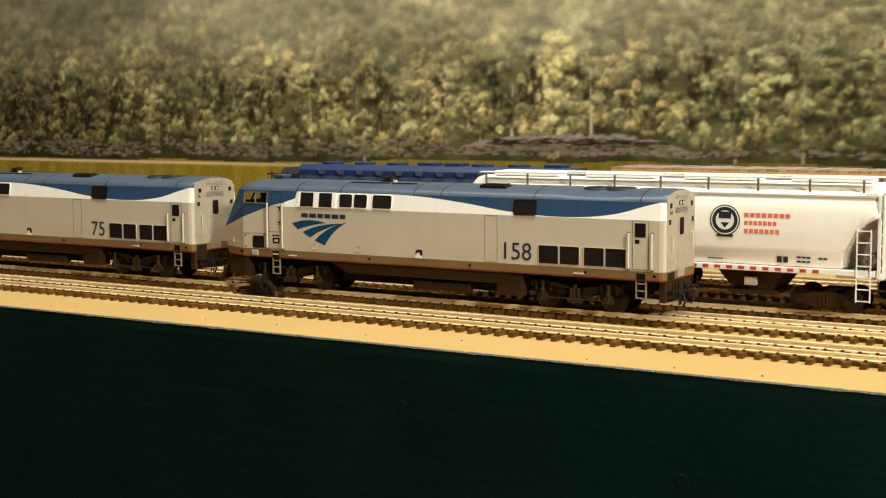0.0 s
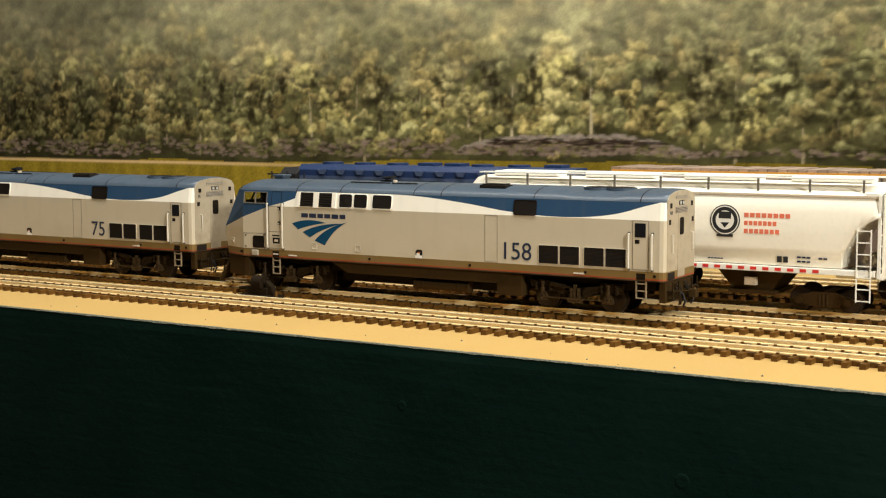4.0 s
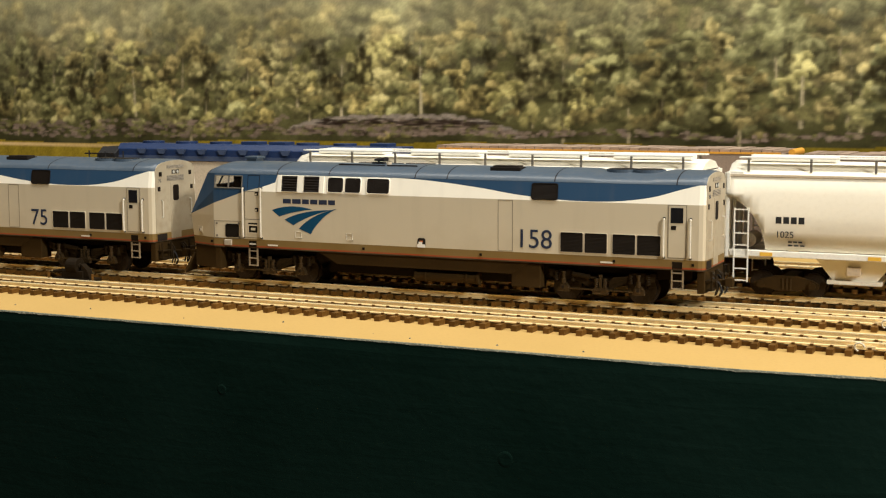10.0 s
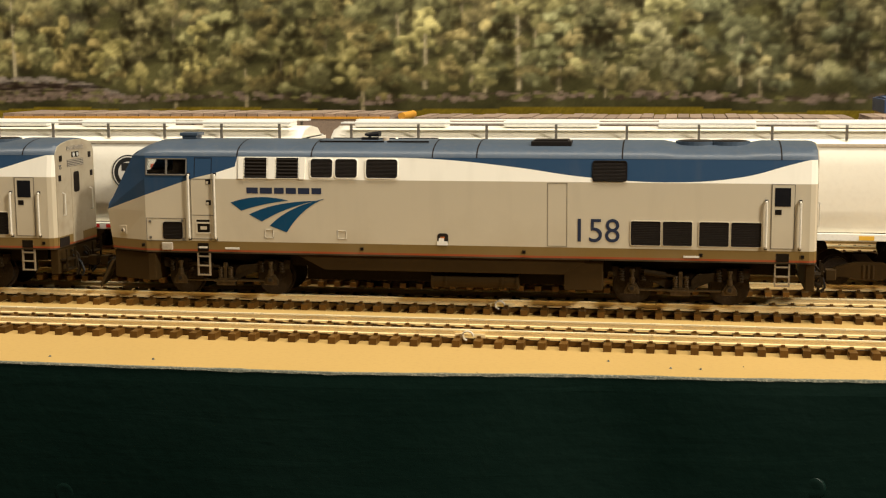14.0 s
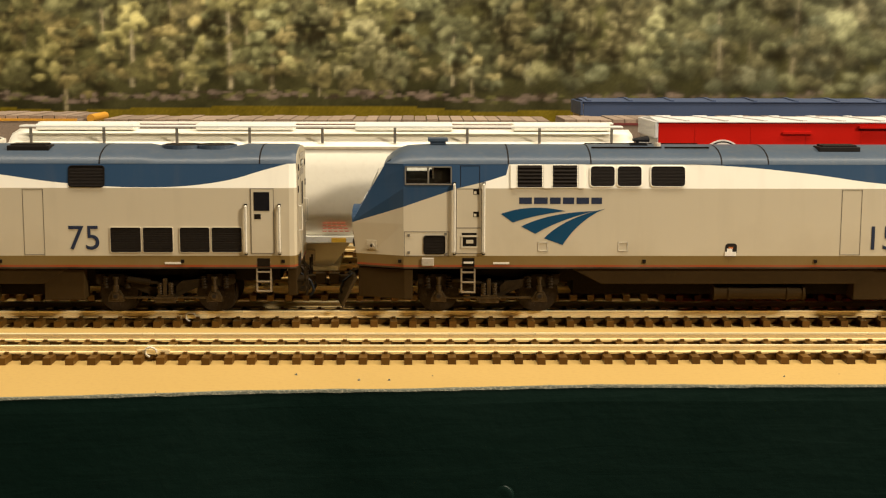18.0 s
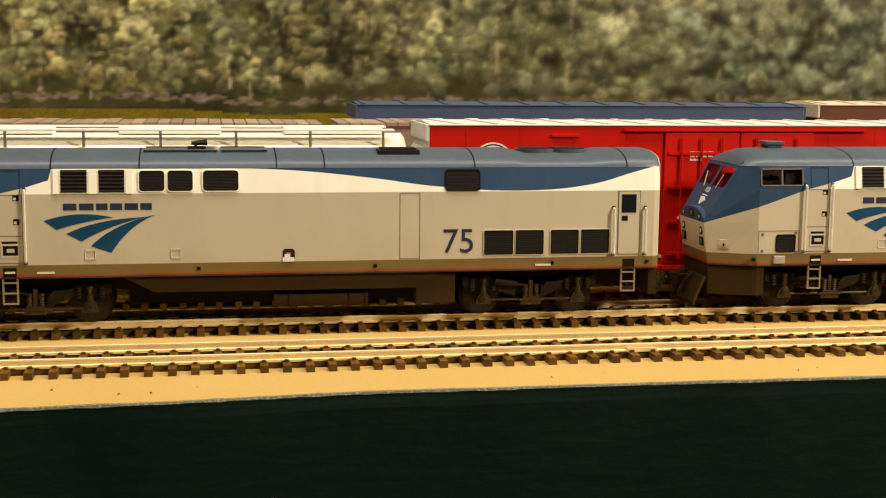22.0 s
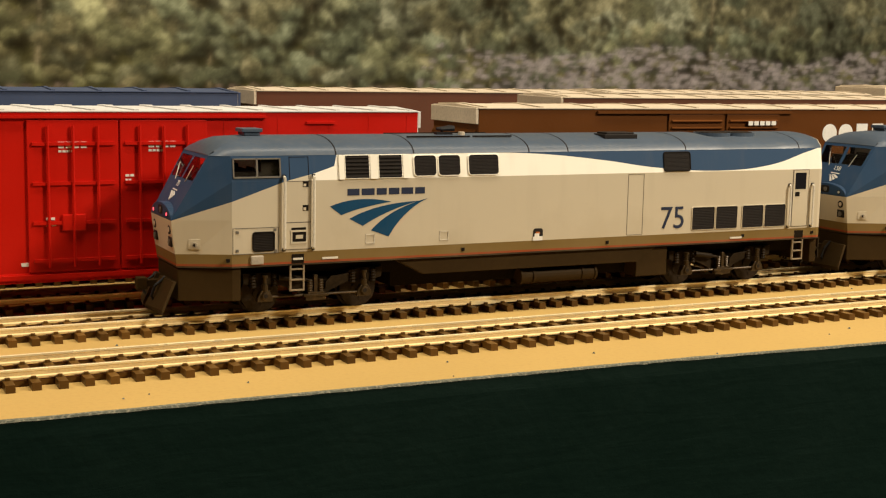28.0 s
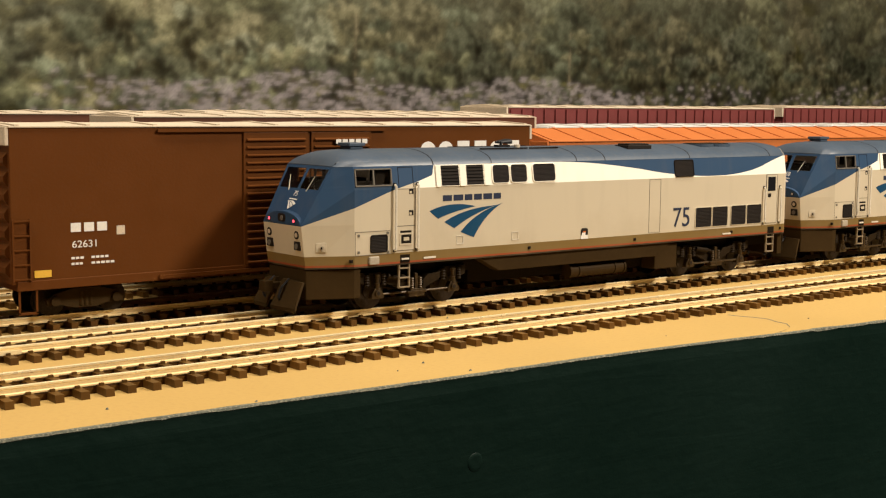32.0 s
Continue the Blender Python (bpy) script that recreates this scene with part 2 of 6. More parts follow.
M = {
    "livery": livery(),
    "roof": surface("weathered_blue_roof", (0.060, 0.082, 0.112), 0.40, vary=0.15, grime=(0.12, 0.12, 0.115), dirt=0.3, fine=500, spec=0.35),
    # hull silver darkened to offset the strong side lamp, with grime patches
    "tail": surface("darkened_tail_silver", (0.385, 0.33, 0.23), 0.5, vary=0.18, grime=(0.2, 0.14, 0.07), dirt=0.3, fine=240),
    "frame": surface("pale_grille_frame", (0.40, 0.35, 0.27), 0.5, dirt=0.3),
    "step": surface("dusty_step", (0.27, 0.21, 0.13), 0.6, dirt=0.3),
    "decal_blue": surface("decal_blue", (0.006, 0.055, 0.125), 0.5, dirt=0.1, bump=0),
    "decal_dark": surface("decal_navy", (0.022, 0.030, 0.060), 0.5, dirt=0.05, bump=0),
    "decal_white": surface("decal_white", (0.75, 0.72, 0.65), 0.6, dirt=0.1, bump=0),
    "decal_black": surface("decal_black", (0.02, 0.02, 0.02), 0.6, dirt=0.05, bump=0),
    "decal_red": surface("decal_red", (0.55, 0.03, 0.02), 0.6, dirt=0.1, bump=0),
    "decal_coral": surface("decal_coral", (0.66, 0.17, 0.09), 0.6, dirt=0.1, bump=0),
    "decal_yellow": surface("decal_yellow", (0.70, 0.42, 0.04), 0.6, dirt=0.1, bump=0),
    "silver": surface("silver_paint", SILVER, 0.5, dirt=0.2),
    "white": surface("white_paint", (0.78, 0.76, 0.68), 0.5, dirt=0.12),
    "grille": surface("dark_grille", (0.013, 0.0095, 0.007), 0.6, vary=0.3, dirt=0.3, grime=(0.03, 0.022, 0.016)),
    "slat": surface("grille_slat", (0.011, 0.0078, 0.0052), 0.6, vary=0.25, grime=(0.03, 0.022, 0.014), dirt=0.3, spec=0.08),
    # black parts; under the hull it also stands for shade
    "chassis": surface("black_and_under_shade", (0.012, 0.008, 0.004), 0.7, vary=0.3, grime=(0.03, 0.02, 0.009), dirt=0.3, spec=0.06),
    "under": surface("weathered_underframe", (0.036, 0.021, 0.006), 0.65, vary=0.3, grime=(0.055, 0.034, 0.011), dirt=0.25, fine=500, spec=0.07, bump=0.12),
    "truck": surface("dusty_truck", (0.019, 0.0115, 0.004), 0.6, vary=0.3, grime=(0.05, 0.031, 0.011), dirt=0.35, fine=700, spec=0.1, bump=0.15),
    "gear": surface("worn_running_gear", (0.050, 0.032, 0.013), 0.34, 0.3, vary=0.3, grime=(0.16, 0.105, 0.045), dirt=0.4, fine=600, spec=0.35),
    "black": surface("black_plastic", (0.012, 0.012, 0.013), 0.5, dirt=0.2),
    "wheel": surface("steel_wheel", (0.026, 0.017, 0.010), 0.45, 0.4, dirt=0.4),
    "seam": surface("panel_seam", (0.14, 0.125, 0.10), 0.7, bump=0),
    "rod": surface("pale_handrail", (0.66, 0.62, 0.52), 0.45, dirt=0.2),
    "glass_dark": surface("dark_window", (0.012, 0.012, 0.014), 0.08, vary=0.2, dirt=0.05, bump=0),
    "lamp_red": surface("red_marker_lens", (1.0, 0.10, 0.12), 0.3, emit=1.6, bump=0, dirt=0),
    "lens": surface("headlight_lens", (0.55, 0.55, 0.5), 0.1, 0.3, dirt=0),
    "rail": surface("nickel_silver_rail", (0.95, 0.80, 0.47), 0.26, 0.3, vary=0.08, dirt=0.08, grime=(0.34, 0.22, 0.09), spec=0.7),
    "rail_web": surface("tarnished_rail_web", (0.84, 0.65, 0.33), 0.36, 0.2, vary=0.2, dirt=0.15, grime=(0.12, 0.07, 0.025)),
    "tie": surface("brown_plastic_tie", (0.098, 0.046, 0.007), 0.42, spec=0.2, vary=0.3, grime=(0.17, 0.095, 0.024), dirt=0.3, fine=600, bump=0.25, spread=0.3),
    "board": surface("tan_painted_board", (0.46, 0.305, 0.094), 0.6, vary=0.09, scale=14, grime=(0.36, 0.225, 0.075), dirt=0.3, bump=0.12, fine=700),
    "fascia": surface("dark_green_fascia", (0.0042, 0.0142, 0.0098), 0.42, spec=0.22, vary=0.3, scale=22, grime=(0.007, 0.018, 0.012), dirt=0.3, bump=0.5, fine=260),
    "edge": surface("worn_board_edge", (0.11, 0.115, 0.085), 0.8, vary=0.5, scale=120, grime=(0.55, 0.48, 0.33), dirt=0.5, bump=0.5),
    "hopper": surface("white_hopper_paint", (0.84, 0.79, 0.66), 0.42, vary=0.05, scale=25, grime=(0.5, 0.43, 0.31), dirt=0.10, fine=500),
    "red": surface("bright_red_paint", (0.49, 0.009, 0.002), 0.38, spec=0.14, vary=0.08, dirt=0.06, grime=(0.2, 0.01, 0.01)),
    "redroof": surface("silver_white_roof", (0.66, 0.64, 0.60), 0.45, dirt=0.2),
    "brown": surface("boxcar_brown", (0.102, 0.033, 0.005), 0.5, spec=0.08, vary=0.1, dirt=0.1),
    "brown2": surface("dull_brown", (0.105, 0.036, 0.016), 0.6, vary=0.15, dirt=0.2),
    "maroon": surface("maroon_paint", (0.16, 0.035, 0.032), 0.55, vary=0.15, dirt=0.2),
    "cream": surface("cream_roof", (0.58, 0.49, 0.36), 0.6, dirt=0.25),
    "orange": surface("orange_brown_roof", (0.46, 0.14, 0.03), 0.55, dirt=0.2),
    "rust": surface("rusty_deck", (0.29, 0.215, 0.155), 0.75, vary=0.2, dirt=0.3, spread=0.22),
    "yellow": surface("yellow_orange_paint", (0.62, 0.30, 0.03), 0.5),
    "navy": surface("navy_car_paint", (0.055, 0.076, 0.140), 0.5, vary=0.12),
    "bright_blue": surface("bright_blue_hull", (0.016, 0.032, 0.095), 0.4, vary=0.1, dirt=0.15),
    "room": surface("room_wall_paint", (0.10, 0.085, 0.065), 0.85, vary=0.05, scale=3, fine=60),
}

# the fascia paint is brushed: long shallow ridges along the board
fm = M["fascia"].node_tree
brush, turn = fm.nodes.new("ShaderNodeTexNoise"), fm.nodes.new("ShaderNodeMapping")
brush.inputs["Scale"].default_value, brush.inputs["Detail"].default_value, brush.inputs["Distortion"].default_value = 90.0, 6.0, 0.6
turn.inputs["Scale"].default_value = (0.35, 1.0, 2.6)
ridge = fm.nodes.new("ShaderNodeBump")
ridge.inputs["Strength"].default_value, ridge.inputs["Distance"].default_value = 0.2, 0.0008
fm.links.new([n for n in fm.nodes if n.type == "TEX_COORD"][0].outputs["Object"], turn.inputs["Vector"])
fm.links.new(turn.outputs[0], brush.inputs["Vector"])
fm.links.new(brush.outputs["Fac"], ridge.inputs["Height"])
fm.links.new([n for n in fm.nodes if n.type == "BUMP" and n != ridge][0].outputs[0], ridge.inputs["Normal"])
fm.links.new(ridge.outputs[0], fm.nodes["Principled BSDF"].inputs["Normal"])

glass_mt, gn, gl, gb = nodes_of("clear_glazing")
gb.inputs["Base Color"].default_value = (0.92, 0.94, 0.94, 1)
gb.inputs["Transmission Weight"].default_value, gb.inputs["Roughness"].default_value, gb.inputs["IOR"].default_value = 1.0, 0.02, 1.2
M["glass"] = glass_mt

# ---- the room ----
ROOM = (-2.6, 3.0, -4.2, 0.62, -1.05, 1.34)


def slab(name, x0, x1, y0, y1, z0, z1, label, mt="room"):
    ob = part(name, Geo().box(x0 * 1000, x1 * 1000, y0 * 1000, y1 * 1000, z0 * 1000, z1 * 1000), M[mt])
    return tagged(ob, label, "wall", kind="structure")


x0, x1, y0, y1, z0, z1 = ROOM
slab("floor", x0, x1, y0, y1, z0 - 0.1, z0, "plain painted room floor")
slab("ceiling", x0, x1, y0, y1, z1, z1 + 0.1, "plain pale room ceiling")
slab("wall_north", x0, x1, y1, y1 + 0.1, z0, z1, "plain pale wall behind the layout")
slab("wall_south", x0, x1, y0 - 0.1, y0, z0, z1, "plain pale room wall")
slab("wall_east", x1, x1 + 0.1, y0, y1, z0, z1, "plain pale room wall")
slab("wall_west", x0 - 0.1, x0, y0, y1, z0, z1, "plain pale room wall")

# ---- layout board and fascia ----
FRONT = ((-2.0, -0.104), (-0.45, -0.104), (-0.12, -0.1025), (-0.02, -0.0945), (0.05, -0.090), (0.14, -0.0905), (0.28, -0.0925), (0.42, -0.0975), (0.60, -0.109), (1.0, -0.13), (2.0, -0.16))


def front_edge(x):
    for (a, p), (b, q) in zip(FRONT, FRONT[1:]):
        if x <= b:
            t = (x - a) / (b - a)
            t = t * t * (3 - 2 * t) if abs(q - p) > 0.004 else t
            return p + (q - p) * t
    return FRONT[-1][1]


def layout_board():
    xs = np.concatenate([np.arange(-2.0, -0.75, 0.05), np.arange(-0.75, 0.95, 0.0025), np.arange(0.95, 2.01, 0.05)])
    board, rim, panel = Geo(), Geo(), Geo()
    rings, rims, panels = [], [], []
    for x in xs:
        y = front_edge(x) * 1000
        chip = noise.noise((x * 70, 3, 0)) * 0.7 + noise.noise((x * 320, 9, 0)) * 0.45
        lift = noise.noise((x * 45, 5, 2)) * 0.35
        X = x * 1000
        rings.append([(X, y + 1.2 + chip * 0.8, 0), (X, y + 1.2, -16), (X, 428, -16), (X, 428, 0)])
        top = 0.25 + lift + abs(chip) * 0.35
        rims.append([(X, y + 1.1 + chip * 0.6, -1.5), (X, y + 1.1 + chip * 0.8, 0.08 + abs(chip) * 0.15), (X, y - 0.2, 0.05 + top * 0.25), (X, y - 0.42, -0.25 - abs(chip) * 0.8), (X, y + 0.2, -1.2)])
        wave = noise.noise((x * 9, 1, 7)) * 0.25
        panels.append([(X, y + 0.6, -0.6), (X, y - 0.25, -0.3 + lift * 0.5), (X, y - 0.5 + wave, -4), (X, y - 0.5 - wave, -60), (X, y - 0.4, -230), (X, y + 4, -230)])
    tagged(part("ground_board", board.loft(rings), M["board"]), "flat tan-painted plywood top of the model railway layout", "board", kind="structure")
    tagged(part("trim", rim.loft(rims), M["edge"]), "chipped pale paint edge along the board front", "trim", kind="structure")
    fascia = tagged(part("fascia_panel", panel.loft(panels), M["fascia"]), "dark green painted fascia board below the layout edge", "fascia", kind="structure")
    # filled screw heads in the fascia
    for x, z, r in ((-0.298, -23, 2.4), (-0.185, -37, 3.4), (0.02, -29, 3.4), (0.395, -24, 3.2)):
        g = Geo()
        y = front_edge(x) * 1000 - 0.45
        ring = []
        for rr, d in ((r, 0.2), (r * 0.8, -0.12), (r * 0.5, -0.16), (0.2, -0.05)):
            ring.append([(x * 1000 + rr * math.cos(a), y + d, z + rr * math.sin(a)) for a in [2 * math.pi * i / 18 for i in range(18)]])
        part("screw_cap", g.loft(ring), M["fascia"], fascia, smooth=True)


layout_board()

# ---- tracks ----
PITCH = 6.2
LINES = {"front": -51.3, "main": 0.0, "third": 46.0, "fourth": 97.0, "fifth": 148.0}


def rail_profile(y):
    z = RAIL
    return [(y - 1.0, z - 2.2), (y + 1.0, z - 2.2), (y + 1.0, z - 1.85), (y + 0.28, z - 1.6), (y + 0.28, z - 0.75), (y + 0.48, z - 0.55), (y + 0.48, z - 0.08), (y + 0.36, z), (y - 0.36, z), (y - 0.48, z - 0.08), (y - 0.48, z - 0.55), (y - 0.28, z - 0.75), (y - 0.28, z - 1.6), (y - 1.0, z - 1.85)]


def tie_geo(x=0.0, jitter=0.0, half=14.5):
    g = Geo()
    w = 1.12
    g.prism("x", [(-half + jitter, 0.0), (half + jitter, 0.0), (half + jitter - 0.15, 1.95), (-half + jitter + 0.15, 1.95)], x - w, x + w)
    for y in (-8.25, 8.25):
        for d in (-1.35, 1.35):
            g.box(x - 0.55, x + 0.55, y + d - 0.42, y + d + 0.42, 1.9, 2.65)
    return g


def track(name, label, x0, x1, parts_from, parts_to):
    y = LINES[name]
    root = thing("track", (0, y * MM, 0), label, "railway track", "layout tracks")
    for s, side in ((-8.25, "near"), (8.25, "far")):
        g = Geo().prism("x", rail_profile(s), x0, x1)
        # bright rolled head, tarnished web and foot
        g.m = [0 if 5 <= i <= 9 else 1 for i in range(14)] + [0, 0]
        part("rail", g, [M["rail"], M["rail_web"]], root)
    for s in (-8.25, 8.25):
        part("tie_web", Geo().box(x0, x1, s - 0.6, s + 0.6, 0.0, 1.5), M["tie"], root)
    shared = [mesh_of("tie", tie_geo(0, j), M["tie"]) for j in (-0.25, 0.0, 0.2, 0.4)]
    rest = Geo()
    n = 0
    x = x0
    while x < x1:
        if parts_from < x < parts_to and n < 298:
            ob = new("tie", random.choice(shared))
            ob.parent = root
            ob.location = (x * MM, 0, 0)
            ob.rotation_euler = (0, 0, random.gauss(0, 0.006))
            n += 1
        else:
            t = tie_geo(x)
            rest.add(t.v, t.f)
        x += PITCH * random.uniform(0.985, 1.015)
    if rest.v:
        tagged(part("tie_row", rest, M["tie"], root), kind="stuff")
    return root

# ---- the two diesel locomotives ----
AXLES = (27.1, 58.7, 179.0, 209.6)
WHEEL = 5.9


def both(fn):
    for s in (-1, 1):
        fn(s)


def plate(g, u0, u1, z0, z1, s, y=17.5, t=0.25, slant=0.0):
    """A thin plate on the hull side; slant leans its top inwards."""
    a, b = s * (y - 0.4), s * (y + t)
    k = -s * slant
    g.add([(u0, a, z0), (u1, a, z0), (u1, a + k, z1), (u0, a + k, z1), (u0, b, z0), (u1, b, z0), (u1, b + k, z1), (u0, b + k, z1)],
          [(0, 1, 2, 3), (4, 7, 6, 5), (0, 4, 5, 1), (1, 5, 6, 2), (2, 6, 7, 3), (3, 7, 4, 0)])


def round_rect(u0, u1, z0, z1, r):
    """Corner-rounded outline, counter-clockwise."""
    pts = []
    for cu, cz, a in ((u1 - r, z0 + r, -90), (u1 - r, z1 - r, 0), (u0 + r, z1 - r, 90), (u0 + r, z0 + r, 180)):
        for k in range(4):
            an = math.radians(a + 30 * k)
            pts.append((cu + r * math.cos(an), cz + r * math.sin(an)))
    return pts


def grille(root, u0, u1, z0, z1, s, slant=0.0, rows=8, r=0.15, rim="livery", bold=False):
    """A louvred panel: rounded rim, dark backing and a sheet of slats."""
    w = 0.26 if r > 0.5 else 0.22

    def lay(pts, out):
        return [(u, s * (17.5 - slant * (z - z0) / (z1 - z0) + out), z) for u, z in pts]

    outer, inner = round_rect(u0 - w, u1 + w, z0 - w, z1 + w, r + w), round_rect(u0, u1, z0, z1, r)
    ob = part("grille", Geo().loft([lay(outer, -0.2), lay(outer, 0.26), lay(inner, 0.30), lay(inner, -0.2)], cap=False), M[rim], root, "dark louvred grille in a thin rim")
    part("backing", Geo().loft([lay(inner, -0.25), lay(inner, 0.06)]), M["grille"], ob)
    sl = Geo()
    for i in range(rows):
        h = 0.5 * (z1 - z0) / rows
        c = z0 + (i + 0.5) * 2 * h
        cut = max(0.0, r - min(c - z0, z1 - c)) * 0.6
        y = 17.5 - slant * (c - z0) / (z1 - z0)
        sl.prism("x", [(s * (y + 0.02), c + h * 0.7), (s * (y + 0.05), c - h * 0.7), (s * (y + (0.46 if bold else 0.2)), c - h * (0.5 if bold else 0.35)), (s * (y + (0.40 if bold else 0.17)), c - h * 0.1)], u0 + 0.02 + cut, u1 - 0.02 - cut)
    part("louvre_panel", sl, M["slat"], ob)


def outline(g, u0, u1, z0, z1, s, w=0.16, t=0.07):
    for a, b, c, d in ((u0, u1, z0, z0 + w), (u0, u1, z1 - w, z1), (u0, u0 + w, z0, z1), (u1 - w, u1, z0, z1)):
        plate(g, a, b, c, d, s, t=t)


def ladder(root, u0, u1, z0, z1, y, mt, rungs=3):
    g = Geo()
    for u in (u0, u1):
        g.box(u - 0.25, u + 0.25, y - 0.35, y + 0.35, z0, z1)
    for i in range(rungs):
        z = z0 + 0.3 + i * (z1 - z0 - 1) / max(1, rungs - 1)
        g.box(u0, u1, y - 0.6, y + 0.5, z - 0.2, z + 0.2)
    return part("step_ladder", g, mt, root)


def rail_bar(root, u, z0, z1, s):
    g = Geo()
    y0, y1 = s * 17.4, s * 18.5
    g.tube([(u, y0, z0), (u, y1, z0 + 0.5), (u, y1, z1 - 0.5), (u, y0, z1)], 0.4)
    g.box(u - 0.45, u + 0.45, min(y0, y1 - s * 0.6), max(y0, y1 - s * 0.6), z0 - 0.5, z0 + 0.4, 1).box(u - 0.45, u + 0.45, min(y0, y1 - s * 0.6), max(y0, y1 - s * 0.6), z1 - 0.4, z1 + 0.5, 1)
    part("handrail", g, [M["rod"], M["grille"]], root, "pale vertical grab rail")


def swoosh(root, s=-1):
    """Three curved bands that narrow upwards to one point."""
    y = s * 17.5
    # each band: outer end, inner end, points that the two edges pass, meeting point
    bands = (((46.3, 32.1), (50.0, 29.4), (55.8, 34.0), (57.0, 31.4), (66.2, 33.0)), ((52.6, 28.2), (57.0, 25.9), (62.6, 31.6), (65.3, 29.9), (75.4, 33.0)), ((59.7, 24.5), (65.5, 22.4), (67.4, 30.0), (71.2, 29.2), (78.4, 33.7)))
    for p, q, m1, m2, end in bands:
        g, ring = Geo(), []
        c1 = tuple(2 * m1[i] - 0.5 * (p[i] + end[i]) for i in (0, 1))
        c2 = tuple(2 * m2[i] - 0.5 * (q[i] + end[i]) for i in (0, 1))
        for i in range(15):
            t = i / 14
            a, b = [tuple((1 - t) ** 2 * e0[k] + 2 * t * (1 - t) * c[k] + t * t * end[k] for k in (0, 1)) for e0, c in ((p, c1), (q, c2))]
            b = (b[0], min(b[1], a[1] - 0.04))
            ring.append([(a[0], y, a[1]), (a[0], y + s * 0.06, a[1]), (b[0], y + s * 0.06, b[1]), (b[0], y, b[1])])
        part("emblem_band", g.loft(ring), M["decal_blue"], root, "teal-blue curved stripe of the emblem")
    # name above the emblem, as plain bars
    u = 51.9
    for wdt in (4.6, 4.9, 4.0, 4.2, 4.6, 4.0):
        g = Geo()
        plate(g, u, u + wdt - 0.7, 35.2, 37.2, s, t=0.06)
        part("name_bar", g, M["decal_dark"], root)
        u += wdt


def truck(root, centre, axles):
    """Cast side frames with swept arms, bell-shaped axle boxes with shock absorbers, and a sprung plank between."""
    frame = Geo().box(centre - 5, centre + 5, -12, 12, 6, 12)
    a, b = axles
    for s in (-1, 1):
        frame.prism("y", [(a - 6.5, 12.6), (a + 3.5, 12.6), (centre - 8, 9.8), (centre - 4, 8.6), (centre + 4, 8.6), (centre + 8, 9.8), (b - 3.5, 12.6), (b + 6.5, 12.6), (b + 6.2, 9.6), (b + 2.4, 8.6), (b - 3.0, 9.4), (centre + 5.5, 6.4), (centre + 4, 5.2), (centre - 4, 5.2), (centre - 5.5, 6.4), (a + 3.0, 9.4), (a - 2.4, 8.6), (a - 6.2, 9.6)], s * 11.8, s * 13.6)
    ob = part("truck", frame, M["truck"], root, "dusty dark truck side frame with springs")
    for s in (-1, 1):
        for ax, d in ((a, 1), (b, -1)):
            g = Geo().prism("y", [(ax - 2.5, 4.1), (ax + 2.5, 4.1), (ax + 2.3, 5.6), (ax + 1.2, 7.5), (ax - 1.2, 7.5), (ax - 2.3, 5.6)], s * 13.2, s * 15.2)
            g.cyl((ax, s * 15.1, 5.9), (ax, s * 15.7, 5.9), 1.15, 14)
            box = part("axle_box", g, M["gear"], ob, bevel=0.2)
            part("bearing_cap", Geo().cyl((ax, s * 15.6, 5.9), (ax, s * 15.8, 5.9), 0.6, 10), M["grille"], box)
            g = Geo().cyl((ax, s * 14.6, 7.2), (ax, s * 14.6, 9.2), 0.95, 12).cyl((ax, s * 14.6, 9.1), (ax, s * 14.6, 11.3), 0.62, 12).cyl((ax, s * 14.6, 11.2), (ax, s * 14.6, 12.0), 0.9, 12)
            part("shock_absorber", g, M["gear"], ob, "dull steel shock absorber", smooth=False)
            for k in (-3.4, 3.4):
                part("coil_spring", Geo().spring(ax + k, s * 13.4, 8.0, 12.4, 1.15), M["truck"], ob)
            part("traction_rod", Geo().cyl((ax + d * 2.2, s * 14.6, 5.4), (centre - d * 3.6, s * 14.6, 5.4), 0.38, 8), M["gear"], ob, "thin worn steel rod")
        g = Geo().box(centre - 3.9, centre + 3.9, min(s * 13.4, s * 15.7), max(s * 13.4, s * 15.7), 4.9, 5.7).box(centre - 3.2, centre + 3.2, min(s * 13.4, s * 15.4), max(s * 13.4, s * 15.4), 3.7, 4.9).box(centre - 2.6, centre + 2.6, min(s * 13.4, s * 15.5), max(s * 13.4, s * 15.5), 5.7, 6.3)
        part("spring_plank", g, M["gear"], ob, bevel=0.15)
        for d in (-1.7, 1.7):
            part("coil_spring", Geo().spring(centre + d, s * 14.6, 6.2, 10.0, 1.0), M["gear"], ob)
        part("spring_cap", Geo().box(centre - 0.6, centre + 0.6, min(s * 13.6, s * 15.2), max(s * 13.6, s * 15.2), 6.2, 11.4), M["gear"], ob, bevel=0.15)
        g = Geo().cyl((centre - 11.5, s * 14.4, 11.2), (centre - 4.6, s * 14.4, 10.2), 0.95, 12).cyl((centre - 4.8, s * 14.4, 10.2), (centre - 2.2, s * 14.4, 9.9), 0.45, 8)
        part("brake_cylinder", g, M["truck"], ob)
        part("brake_beam", Geo().prism("y", [(centre + 3.4, 7.0), (centre + 9.6, 10.0), (centre + 11.0, 11.2), (centre + 5.2, 10.6), (centre + 3.4, 9.0)], s * 13.7, s * 14.5), M["truck"], ob, bevel=0.1)
    sets = []
